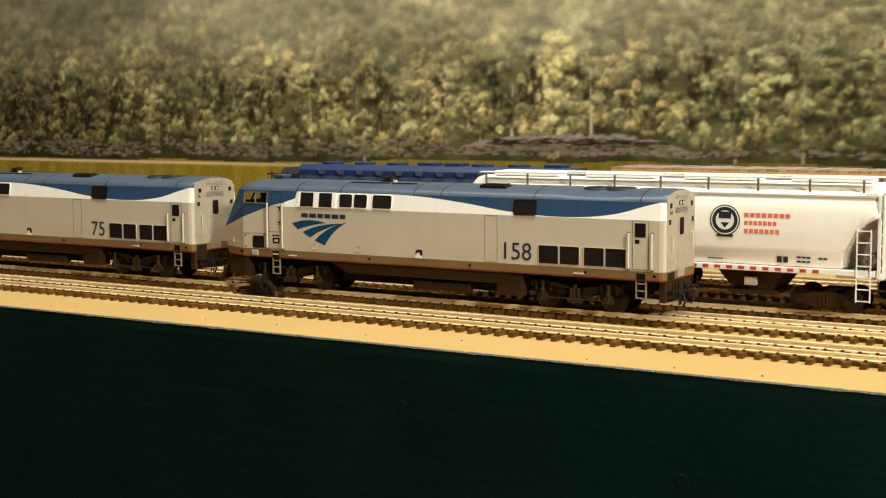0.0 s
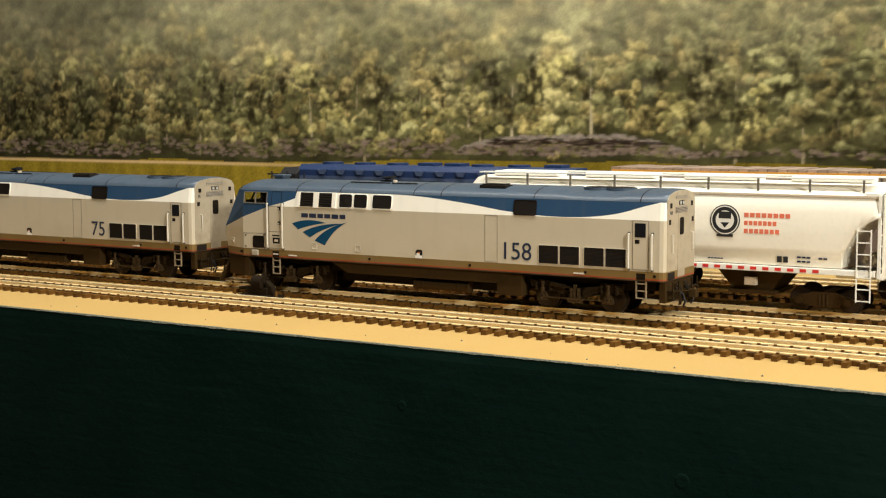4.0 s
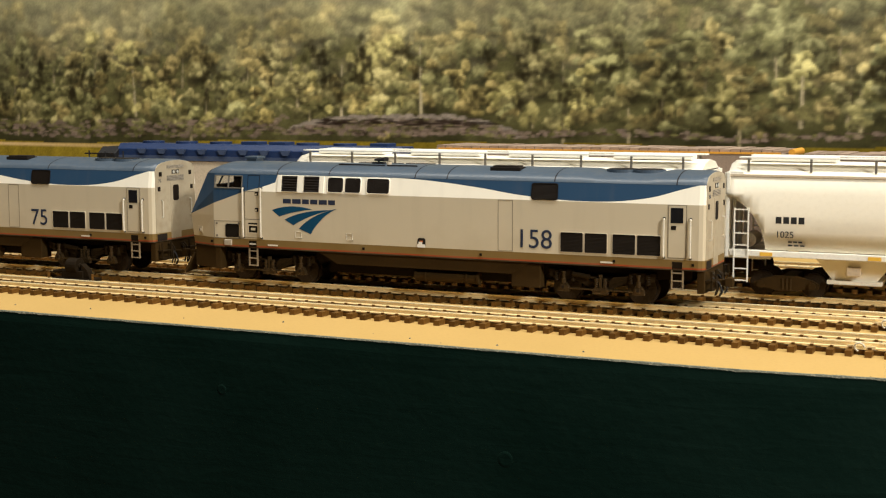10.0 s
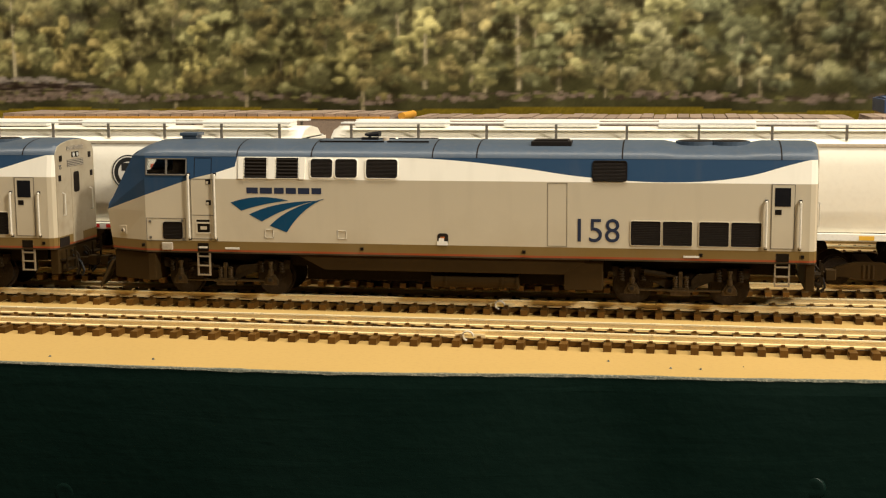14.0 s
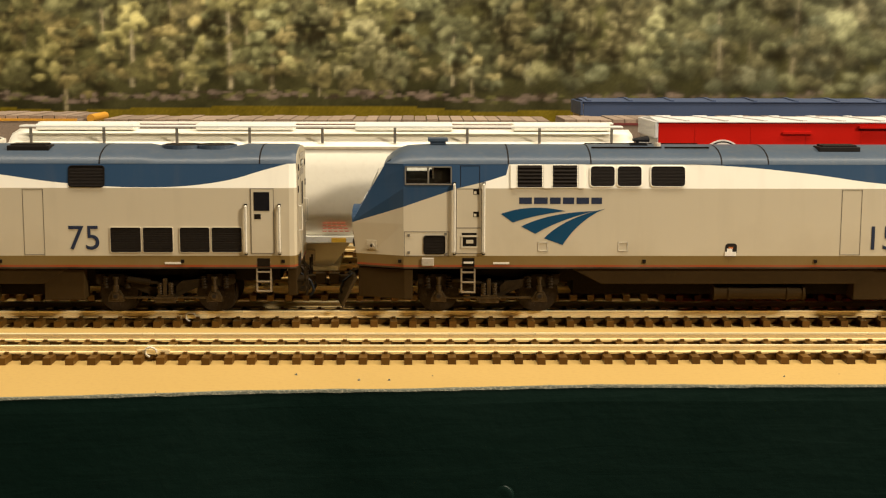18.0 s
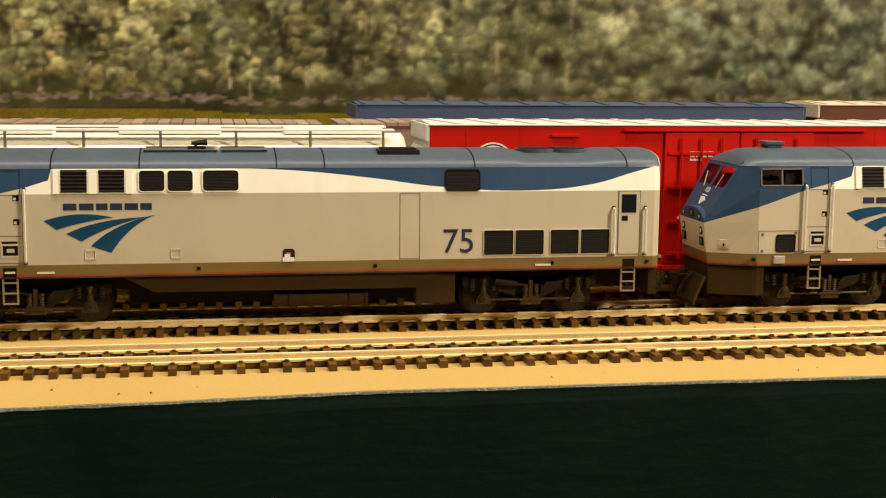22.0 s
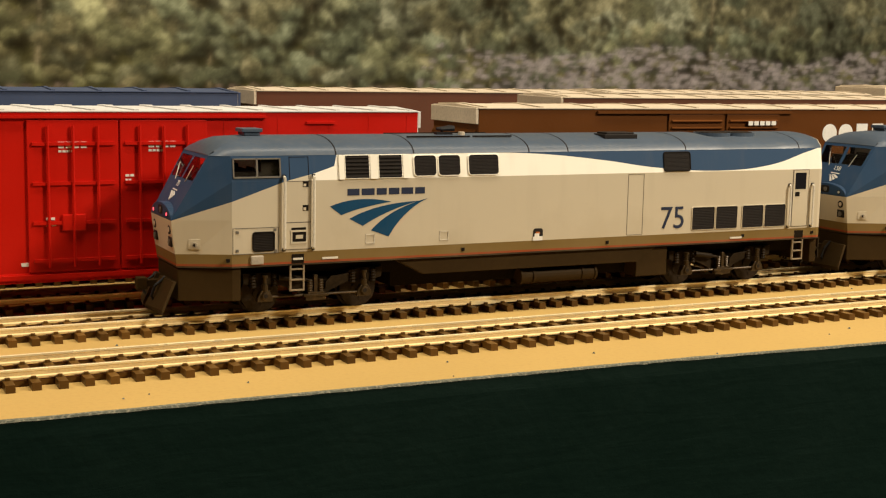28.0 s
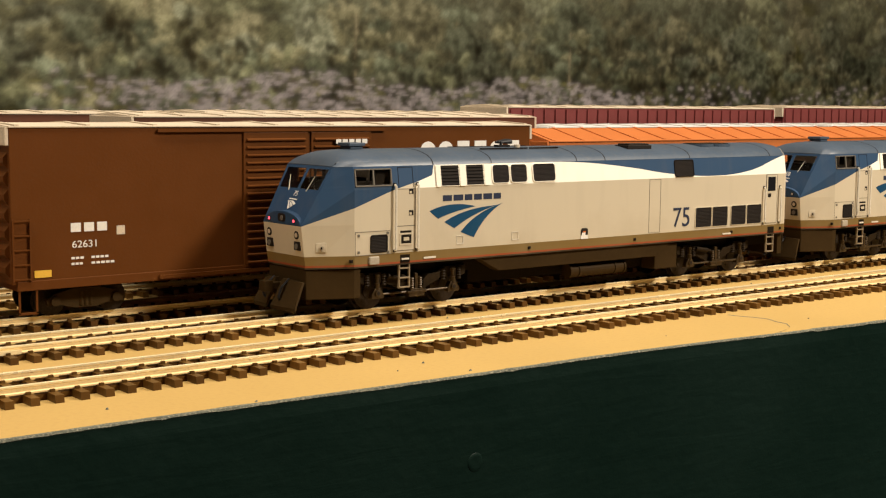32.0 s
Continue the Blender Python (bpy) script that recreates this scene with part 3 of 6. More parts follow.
    for ax in axles:
        w = Geo()
        for s in (-1, 1):
            w.cyl((0, s * 7.4, 0), (0, s * 9.6, 0), WHEEL, 24)
            w.cyl((0, s * 7.2, 0), (0, s * 7.5, 0), WHEEL + 0.7, 24)
            w.cyl((0, s * 9.5, 0), (0, s * 9.9, 0), 2.2, 12)
            for k in range(5):
                an = 2 * math.pi * k / 5
                w.cyl((3.6 * math.cos(an), s * 9.5, 3.6 * math.sin(an)), (3.6 * math.cos(an), s * 9.75, 3.6 * math.sin(an)), 0.8, 8)
        w.cyl((0, -7.4, 0), (0, 7.4, 0), 1.2, 8)
        ws = part("wheelset", w, M["wheel"], ob, "brown steel wheels on an axle")
        ws.location = (ax * MM, 0, WHEEL * MM)
        sets.append((ws, ax))
    return sets


def locomotive(number, nose_lamps):
    root = thing("diesel_locomotive", (0, 0, RAIL * MM), "silver and blue passenger diesel locomotive model numbered " + number, "locomotive", "coupled locomotives")
    TAIL = 235.7
    # hull: lower sides, leaning upper sides, tapered nose with a raked front, rounded tail corners
    hull = Geo()
    LEVELS = (15.0, 28.9, 40.0, 41.4, 46.4, 47.4)

    def flank(u, w, sgn):
        return [(u, sgn * (w if z <= 40 else w - (z - 40) * 0.15 * w / 17.5), z) for z in LEVELS]

    def nose_flank(sgn):
        return [(1.7 if z < 20 else (z - 28.9) * 0.578, sgn * (11.3 if z < 20 else 11.4 + (z - 28.9) * 0.11), z) for z in LEVELS]

    stations = [None, (16.2, 17.5), (17.0, 17.5), (30.7, 17.5), (100, 17.5), (TAIL - 2.2, 17.5), (TAIL - 0.7, 17.0), (TAIL, 15.8)]
    for sgn in (-1, 1):
        cols = [nose_flank(sgn)] + [flank(u, w, sgn) for u, w in stations[1:]]
        for i in range(len(cols) - 1):
            for k in range(len(LEVELS) - 1):
                if i == 2 and k == 3:
                    continue  # open cab window
                hull.add([cols[i][k], cols[i + 1][k], cols[i + 1][k + 1], cols[i][k + 1]], [(0, 1, 2, 3)])
    left, right = nose_flank(-1), nose_flank(1)
    for k in range(len(LEVELS) - 1):
        if k in (2, 3):  # two windscreen openings with a post between and at each side
            for f0, f1 in ((0.0, 0.05), (0.47, 0.53), (0.95, 1.0)):
                mixp = lambda lv, f: tuple(left[lv][j] * (1 - f) + right[lv][j] * f for j in range(3))
                hull.add([mixp(k, f0), mixp(k, f1), mixp(k + 1, f1), mixp(k + 1, f0)], [(0, 1, 2, 3)])
        else:
            hull.add([left[k], right[k], right[k + 1], left[k + 1]], [(0, 1, 2, 3)])
    tl, tr = flank(TAIL, 15.8, -1), flank(TAIL, 15.8, 1)
    hull.add(tl + tr[::-1], [tuple(range(12))])
    body = part("body", hull, M["livery"], root, "silver hull, upper band lightened as if lit, blue sweep and red sill stripe")
    bm = bmesh.new()
    bm.from_mesh(body.data)
    bmesh.ops.remove_doubles(bm, verts=bm.verts, dist=1e-6)
    bmesh.ops.recalc_face_normals(bm, faces=bm.faces)
    bm.to_mesh(body.data)
    bm.free()
    # cab interior: floor, bulkhead, desk and two seats
    g = Geo().box(16.5, 32, -16.5, 16.5, 34.5, 35.5).box(31.5, 32.5, -16.4, 16.4, 34.5, 47.2).box(12, 15, -10, 10, 35.5, 39.0)
    for s0 in (-8, 8):
        g.box(20, 25, s0 - 3, s0 + 3, 35.5, 39.5).box(24.5, 26, s0 - 3, s0 + 3, 39, 43.5)
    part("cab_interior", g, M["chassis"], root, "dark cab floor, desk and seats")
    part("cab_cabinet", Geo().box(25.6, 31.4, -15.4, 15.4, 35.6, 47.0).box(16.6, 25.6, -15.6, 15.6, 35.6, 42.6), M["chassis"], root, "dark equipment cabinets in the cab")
    part("cab_bulkhead", Geo().box(25.2, 25.55, -12.5, 12.5, 39.0, 46.8), M["cream"], root, "cream cab bulkhead")
    # roof with hatch seams and the sunken fan bay near the tail
    rf = Geo()

    def arch(u, top=1.0, w=16.45, base=47.35):
        half = [(w, base), (w - 0.5, 48.5), (w - 1.5, 49.5), (13.0, 50.5), (10.2, 51.35), (7.0, 51.95), (3.6, 52.3)]
        pts = [(-y, z) for y, z in half] + [(0, 52.4)] + half[::-1]
        return [(u, y, base + (z - base) * top) for y, z in pts]

    front = [(u + 10.6, y, z) for u, y, z in arch(0.0, 0.05, 13.5)]
    prof = [(12.2, 0.42), (14.6, 0.74), (17.5, 0.93), (24, 1.0), (188, 1.0), (193.5, 0.78), (213, 0.78), (219, 1.0), (228, 1.0), (TAIL - 2.0, 1.0), (TAIL - 0.7, 0.96), (TAIL - 0.1, 0.86)]
    roof = part("roof", rf.loft([front] + [arch(u, t, 13.5 + (u - 10.6) * 0.53 if u < 16.2 else 16.45 if u < 232 else 16.45 - (u - 232) * 0.35) for u, t in prof]), M["roof"], root, "grey-blue weathered curved roof", smooth=True)
    roof.data.set_sharp_from_angle(angle=math.radians(24))
    for u in (48.5, 74.0, 114.5, 129.0, 175.5, 224.5):
        g = Geo()
        a, b = arch(u - 0.22, 1.012), arch(u + 0.22, 1.012)
        g.loft([a, b], cap=False, closed=False)
        part("roof_seam", g, M["slat"], roof)
    g = Geo()
    for u0, u1, w in ((75, 97, 9), (98, 112, 9)):
        for y in (-w, w):
            g.box(u0, u1, y - 0.2, y + 0.2, 51.8, 52.3)
    part("roof_hatch", g, M["slat"], roof)
    g = Geo()
    g.box(24.5, 29.5, -3, 3, 52.4, 53.4).box(23.8, 30.2, -3.4, 3.4, 53.4, 54.5)
    part("cab_roof_vent", g, M["roof"], roof, bevel=0.2)
    g = Geo().box(88, 93.5, -3.6, -1.2, 52.3, 53.1)
    for d in (-2.4, -1.0, 0.4):
        g.cyl((89.2, d - 1.0, 54.0), (94.0, d - 1.0, 54.3), 0.45, 8, 0.95)
    g.cyl((90.5, -2, 52.4), (90.5, -2, 54.2), 0.5)
    part("air_horn", g, M["black"], roof, "black cluster of air horns")
    part("bell_cap", Geo().cyl((96.5, -4, 52.0), (96.5, -4, 53.2), 1.1, 12), M["cream"], roof)
    g = Geo().box(146, 159, -11.5, -4.5, 50.9, 52.5).box(147, 158, -11, -5, 52.4, 53.1)
    part("exhaust_hatch", g, M["grille"], roof, "dark raised exhaust hatch", bevel=0.25)
    for u in (198.5, 209):
        g = Geo()
        g.cyl((u, 0, 50.9), (u, 0, 52.2), 6.6, 28)
        g.cyl((u, 0, 52.2), (u, 0, 52.4), 5.8, 28, m=1)
        part("radiator_fan", g, [M["roof"], M["grille"]], roof)
    # raked windscreen in two panes, with wipers
    for s in (-1, 1):
        g = Geo()
        e = Vector((0.578, 0, 1.0)).normalized()
        nrm = Vector((-e.z, 0, e.x))
        low, top = Vector((6.45, 0, 40.1)), Vector((10.05, 0, 46.3))
        quad = [low + Vector((0, s * 0.6, 0)), low + Vector((0, s * 11.5, 0)), top + Vector((0, s * 12.1, 0)), top + Vector((0, s * 0.6, 0))]
        g.add([p + nrm * 0.05 for p in quad] + [p - nrm * 0.25 for p in quad], [(0, 1, 2, 3), (4, 7, 6, 5), (0, 4, 5, 1), (1, 5, 6, 2), (2, 6, 7, 3), (3, 7, 4, 0)])
        pane = part("windscreen", g, M["glass"], root, "clear glossy raked windscreen pane")
        pane.visible_shadow = False
        g = Geo().tube([low + Vector((-0.6, s * 5.2, -0.8)), low + nrm * 0.7 + e * 4.2 + Vector((0, s * 7.2, 0))], 0.16)
        part("wiper", g, M["rod"], pane)
        # headlight and marker lenses
        ring = part("ditch_light", Geo().cyl((0.2, s * 8.2, 25.8), (1.2, s * 8.2, 25.8), 1.35, 16), M["grille"], root, "round lamp in a dark socket")
        part("lens", Geo().cyl((0.05, s * 8.2, 25.8), (0.4, s * 8.2, 25.8), 0.75, 14), M["cream"], ring)
        socket = part("lamp_box", Geo().box(0.35, 1.8, s * 8.2 - 1.7, s * 8.2 + 1.7, 20.9, 23.7), M["grille"], root, bevel=0.2)
        part("lens", Geo().cyl((0.05, s * 8.2, 22.2), (0.4, s * 8.2, 22.2), 0.9, 12), M["seam"], socket)
        bezel = part("marker_light", Geo().cyl((-0.2, s * 7.4, 30.2), (0.8, s * 7.4, 30.2), 0.8, 12), M["grille"], root)
        part("lens", Geo().cyl((-0.35, s * 7.4, 30.2), (-0.15, s * 7.4, 30.2), 0.5, 10), M["lamp_red"] if nose_lamps else M["lens"], bezel)
    # arched headlight housing on the nose
    g = Geo()
    arc = [(-10.8, 28.9)] + [(10.8 * math.cos(a), 29.2 + 3.9 * math.sin(a)) for a in [math.pi * (1 - i / 12) for i in range(13)]] + [(10.8, 28.9)]
    g.prism("x", arc, -0.05, 3.4)
    hood = part("headlight_hood", g, M["livery"], root, bevel=0.25)
    g = Geo().prism("x", round_rect(-2.2, 2.2, 29.6, 32.2, 0.9), -0.2, 0.4)
    part("headlight", g, M["grille"], hood, "dark recessed headlight")
    g = Geo().cyl((-0.4, -0.3, 30.8), (-0.15, -0.3, 30.8), 0.85, 14)
    part("lens", g, M["seam"], hood)
    # number and three-stroke emblem on the nose slope
    lean = Vector((0.578, 0, 1.0)).normalized()
    slope = Matrix(((0, lean.x, -lean.z, 0), (-1, 0, 0, 0), (0, lean.z, lean.x, 0), (0, 0, 0, 1)))
    words(number, 1.9, 1.0, M["decal_white"], root, (0, 0, 0), "small white road number on the nose")
    fig = [o for o in root.children if o.name.startswith("lettering")][-1]
    fig.data.transform(pose(0, 0, 0, -90))
    wide = max(v.co.x for v in fig.data.vertices)
    fig.data.transform(Matrix.Translation((4.95 * MM, 0, 37.6 * MM)) @ slope @ Matrix.Translation((-wide / 2, 0, 0.12 * MM)))
    for strip in (((-2.3, 2.55), (2.3, 2.75), (2.3, 3.05), (-2.3, 2.9)), ((-2.5, 1.2), (-1.6, 0.7), (0.4, 1.9), (1.8, 2.2), (-0.6, 2.2)), ((-1.3, 0.45), (-0.5, -0.1), (1.0, 1.5), (2.2, 2.2), (0.4, 1.6)), ((-0.1, -0.35), (0.8, -0.8), (1.7, 1.0), (2.5, 2.2), (1.2, 1.1))):
        ring = [[slope @ Vector((-a, b, h)) + Vector((2.92, 0, 34.2)) for a, b in strip] for h in (-0.1, 0.1)]
        part("nose_emblem", Geo().loft(ring), M["decal_white"], root)

    def side(s):
        # cab window: dark rubber frame round two clear panes
        g = Geo()
        w = 0.38
        for a0, a1, c0, c1 in ((16.6, 31.1, 41.0, 41.0 + w), (16.6, 31.1, 46.7 - w, 46.7), (16.6, 16.6 + w, 41.0, 46.7), (31.1 - w, 31.1, 41.0, 46.7), (23.6, 24.1, 41.0, 46.7)):
            plate(g, a0, a1, c0, c1, s, t=0.3, y=17.5 - (c0 - 40) * 0.15, slant=(c1 - c0) * 0.15)
        win = part("cab_window", g, M["seam"], root, "cab side window in a slim grey frame")
        for u0, u1 in ((17.1, 23.6), (24.1, 30.6)):
            g = Geo()
            plate(g, u0, u1, 41.5, 46.2, s, t=-0.1, y=17.28, slant=0.7)
            pane = part("pane", g, M["glass"], win)
            pane.visible_shadow = False
        # louvres and air intakes high on the side
        for u0, u1 in ((51.3, 58.9), (62.2, 69.7)):
            grille(root, u0, u1, 40.4, 47.1, s, slant=0.98, rows=6, bold=True)
        for u0, u1 in ((49.2, 50.9), (59.3, 61.8), (70.1, 72.0)):
            g = Geo()
            plate(g, u0, u1, 40.1, 47.2, s, t=0.45, slant=1.05)
            part("pilaster", g, M["livery"], root)
        for u0, u1 in ((73.9, 81.3), (82.2, 89.6), (92.6, 103.1)):
            grille(root, u0, u1, 40.7, 46.8, s, slant=0.9, rows=14, r=1.0)
        grille(root, 166.4, 176.9, 40.5, 46.6, s, slant=0.9, rows=14, r=0.7, rim="slat")
        for u0, u1 in ((178.5, 187.8), (188.5, 197.6), (199.8, 208.9), (209.6, 218.8)):
            grille(root, u0, u1, 20.1, 27.8, s, rows=14, r=0.5)
        # crew door with hinges, dark plates for its shaded recesses, and grab rails
        g = Geo()
        plate(g, 32.6, 40.2, 19.8, 39.9, s, t=0.16)
        door = part("cab_door", g, M["livery"], root)
        g = Geo()
        outline(g, 32.4, 40.4, 19.7, 39.9, s, t=0.19)
        plate(g, 32.6, 40.2, 27.6, 27.85, s, t=0.19)
        part("door_seam", g, M["seam"], door)
        g = Geo()
        plate(g, 34.2, 38.8, 21.6, 26.2, s, t=0.18)
        for z in (38.1, 31.1):
            plate(g, 37.7, 39.5, z, z + 1.7, s, t=0.2)
        part("recess", g, M["slat"], door, "dark plates for the shade in step and latch recesses")
        g = Geo()
        for z in (24.9, 21.4):
            plate(g, 33.9, 39.0, z, z + 0.55, s, t=0.36)
        plate(g, 35.6, 37.8, 22.9, 24.0, s, t=0.30)
        plate(g, 34.0, 34.5, 21.4, 25.4, s, t=0.30)
        for z in (38.0, 31.0):
            plate(g, 37.9, 38.7, z + 0.3, z + 1.1, s, t=0.34)
        part("door_step", g, M["livery"], door)
        # upper leaf of the door in the blue field
        g = Geo()
        for a0, a1, c0, c1 in ((33.7, 33.86, 40.4, 46.9), (39.6, 39.76, 40.4, 46.9), (33.7, 39.76, 46.8, 46.95)):
            plate(g, a0, a1, c0, c1, s, t=0.07, y=17.5 - (c0 - 40) * 0.15, slant=(c1 - c0) * 0.15)
        part("door_top_seam", g, M["slat"], door)
        # notch in the sill over the ladder, its shade drawn as a dark plate
        g = Geo()
        plate(g, 34.4, 38.2, 15.6, 18.3, s, t=0.12)
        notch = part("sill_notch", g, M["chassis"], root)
        g = Geo()
        plate(g, 34.8, 37.8, 16.6, 17.2, s, t=0.3)
        part("tread", g, M["rod"], notch)
        rail_bar(root, 31.9, 19.8, 41.4, s)
        rail_bar(root, 41.0, 19.8, 41.4, s)
        # nose equipment box with its small grille
        g = Geo()
        outline(g, 16.4, 30.3, 18.9, 26.6, s)
        for u, z in ((17.8, 25.4), (29.2, 25.8), (17.8, 20.0), (29.4, 19.6)):
            plate(g, u - 0.4, u + 0.4, z - 0.4, z + 0.4, s, t=0.2)
        part("access_panel", g, M["seam"], root)
        grille(root, 22.6, 28.9, 19.8, 25.1, s, rows=11, r=0.6, rim="slat")
        for u in (57.9, 82.8):
            g = Geo()
            outline(g, u, u + 3.0, 20.5, 23.3, s, t=0.16)
            part("filler_panel", g, M["rod"], root)
        g = Geo()
        outline(g, 152.0, 158.3, 19.3, 39.7, s, w=0.13, t=0.08)
        part("side_door_seam", g, M["seam"], root)
        g = Geo()
        g.prism("y", round_rect(116.2, 119.8, 19.2, 22.9, 0.9), s * 17.2, s * 17.62)
        pocket = part("fuel_pocket", g, M["grille"], root, "small dark fuel filler pocket with a white cap")
        g = Geo()
        plate(g, 116.1, 119.6, 19.0, 20.3, s, t=0.3)
        plate(g, 116.7, 118.4, 20.0, 21.3, s, t=0.22)
        part("spout", g, M["decal_white"], pocket)
        g = Geo()
        plate(g, 117.2, 118.6, 21.2, 21.8, s, t=0.2)
        part("cap", g, M["orange"], pocket)
        # nose side plate
        # tail door with window
        g = Geo()
        plate(g, 221.9, 228.6, 19.8, 39.8, s, t=0.16)
        tail = part("tail_door", g, M["livery"], root)
        g = Geo()
        outline(g, 221.7, 228.8, 19.7, 39.9, s, t=0.2)
        part("door_seam", g, M["seam"], tail)
        g = Geo()
        plate(g, 222.7, 227.5, 33.0, 38.8, s, t=0.26)
        part("window", g, M["glass_dark"], tail)
        g = Geo()
        plate(g, 222.8, 224.8, 30.4, 32.0, s, t=0.24)
        part("latch", g, M["slat"], tail)
        # shade of the rear sill notch, again a dark plate
        g = Geo()
        plate(g, 223.5, 227.4, 15.6, 18.2, s, t=0.12)
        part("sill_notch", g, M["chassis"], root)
        rail_bar(root, 220.2, 19.8, 34.6, s)
        rail_bar(root, 230.5, 19.8, 34.6, s)
        # steps, skirt and tanks
        ladder(root, 34.2, 38.3, 7.2, 17.6, s * 17.0, M["step"], 4)
        ladder(root, 223.3, 227.6, 7.6, 17.6, s * 17.0, M["step"], 4)
        g = Geo().prism("y", [(67.8, 15.2), (77.9, 10.0), (157.2, 10.0), (165.4, 15.2)], s * 16.6, s * 12.5)
        part("side_skirt", g, M["under"], root, "brown-black tapered side skirt", bevel=0.2)
        g = Geo().box(157.3, 169.7, s * 16.2, s * 9, 4.9, 14.6)
        part("battery_box", g, M["under"], root, bevel=0.3)
        g = Geo().cyl((114, s * 13.2, 6.8), (142, s * 13.2, 6.8), 2.3, 16)
        for u in (114, 118.5, 137, 142):
            g.cyl((u - 0.4, s * 13.2, 6.8), (u + 0.4, s * 13.2, 6.8), 2.6, 16)
        part("air_reservoir", g, M["under"], root, "brown cylindrical air reservoir", bevel=0.0)
        for u in (14.5, 90.5, 144, 200, 231):
            g = Geo()
            plate(g, u, u + 1.0, 16.8, 17.8, s, t=0.3)
            part("jacking_pad", g, M["slat"], root)
        for u in (44, 195):
            g = Geo()
            plate(g, u, u + 5, 16.4, 17.0, s, t=0.25)
            part("sill_plate", g, M["rod"], root)
        g = Geo()
        g.box(21.8, 25.6, min(s * 17.0, s * 18.2), max(s * 17.0, s * 18.2), 15.8, 18.4)
        part("sand_filler", g, M["frame"], root, bevel=0.3)

    both(side)
    # nose side badge plates follow the taper
    for s in (-1, 1):
        g = Geo()
        at = lambda u: s * (11.0 + (17.5 - 11.0) * (u - 0.3) / 15.7 + 0.12)
        g.add([(4.6, at(4.6), 20.4), (7.8, at(7.8), 20.4), (7.8, at(7.8), 23.4), (4.6, at(4.6), 23.4), (4.6, at(4.6) - s * 0.5, 20.4), (7.8, at(7.8) - s * 0.5, 20.4), (7.8, at(7.8) - s * 0.5, 23.4), (4.6, at(4.6) - s * 0.5, 23.4)],
              [(0, 1, 2, 3), (4, 7, 6, 5), (0, 4, 5, 1), (1, 5, 6, 2), (2, 6, 7, 3), (3, 7, 4, 0)])
        badge = part("nose_plate", g, M["silver"], root, bevel=0.1)
        g = Geo()
        g.cyl((6.4, at(6.4) - s * 0.1, 21.7), (6.2, at(6.2) + s * 0.35, 21.7), 0.75, 12)
        part("knob", g, M["frame"], badge)
        g = Geo()
        g.cyl((6.2, at(6.2) + s * 0.3, 21.7), (6.18, at(6.18) + s * 0.4, 21.7), 0.45, 10)
        part("knob_eye", g, M["slat"], badge)
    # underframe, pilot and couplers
    # near-black colour carries the shade under the hull
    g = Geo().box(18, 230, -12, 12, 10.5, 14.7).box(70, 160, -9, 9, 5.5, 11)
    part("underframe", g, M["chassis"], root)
    g = Geo()
    g.prism("z", [(2.0, -11.1), (16.5, -16.9), (19.0, -16.9), (19.0, 16.9), (16.5, 16.9), (2.0, 11.1)], 5.2, 14.7)
    pilot = part("pilot", g, M["under"], root, "brown-grey pilot skirt under the nose", bevel=0.25)
    g = Geo()
    for s in (-1, 1):
        g.loft([[(-5.0, s * 1.2, 2.0), (-5.2, s * 1.2, 3.2), (-1.0, s * 2.0, 11.5), (0.4, s * 2.0, 11.5)], [(-3.0, s * 12.6, 1.6), (-3.2, s * 12.6, 3.0), (0.6, s * 11.0, 10.8), (1.6, s * 11.0, 10.8)]])
    part("plow_blade", g, M["under"], root, "dark curved plow blades")

    def coupler(u, d):
        c = Geo().box(min(u, u + d * 5.2), max(u, u + d * 5.2), -1.2, 1.2, 8.2, 10.2)
        c.prism("z", [(u + d * 4.6, -2.2), (u + d * 7.6, -2.0), (u + d * 8.0, -0.4), (u + d * 6.2, 0.2), (u + d * 7.4, 2.0), (u + d * 4.6, 1.6)], 7.6, 11.0)
        part("coupler", c, M["under"], root, bevel=0.2)
        for s in (-1, 1):
            hose = [(u, s * 4.5, 11.5), (u + d * 3.2, s * 4.8, 9.0), (u + d * 4.2, s * 4.6, 6.0), (u + d * 3.0, s * 4.2, 4.2)]
            part("air_hose", Geo().tube(hose, 0.42), M["black"], root)

    coupler(0.0, -1)
    coupler(TAIL, 1)
    g = Geo().box(TAIL - 3, TAIL - 0.2, -15.5, 15.5, 6.2, 14.8)
    part("tail_pilot", g, M["under"], root, bevel=0.25)
    # tail face: pale end sheet up to the roof arch, door, grilles, lamps and boxes
    face = [(y, z) for _, y, z in arch(0, 0.9, 15.2)]
    tail_face = part("end_sheet", Geo().prism("x", [(-15.2, 19.0)] + face + [(15.2, 19.0)], TAIL - 0.15, TAIL + 0.2), M["tail"], root, "silver end sheet, darkened against the side lamp", bevel=0.12)
    part("end_band", Geo().box(TAIL - 0.1, TAIL + 0.22, -15.2, 15.2, 15.2, 19.0), M["livery"], tail_face, "brown dusty band across the end")
    part("end_step", Geo().box(TAIL + 0.1, TAIL + 0.5, -14.6, -7.4, 15.6, 18.6), M["grille"], tail_face)
    for s in (-1, 1):
        g = Geo().box(TAIL - 0.4, TAIL + 2.6, s * 10.5 - 3.6, s * 10.5 + 3.6, 10.6, 11.2).box(TAIL + 1.9, TAIL + 2.5, s * 10.5 - 3.6, s * 10.5 - 3.0, 7.4, 14.8).box(TAIL + 1.9, TAIL + 2.5, s * 10.5 + 3.0, s * 10.5 + 3.6, 7.4, 14.8).box(TAIL + 0.4, TAIL + 2.4, s * 10.5 - 3.4, s * 10.5 + 3.4, 7.2, 7.8)
        part("end_footboard", g, M["truck"], root)
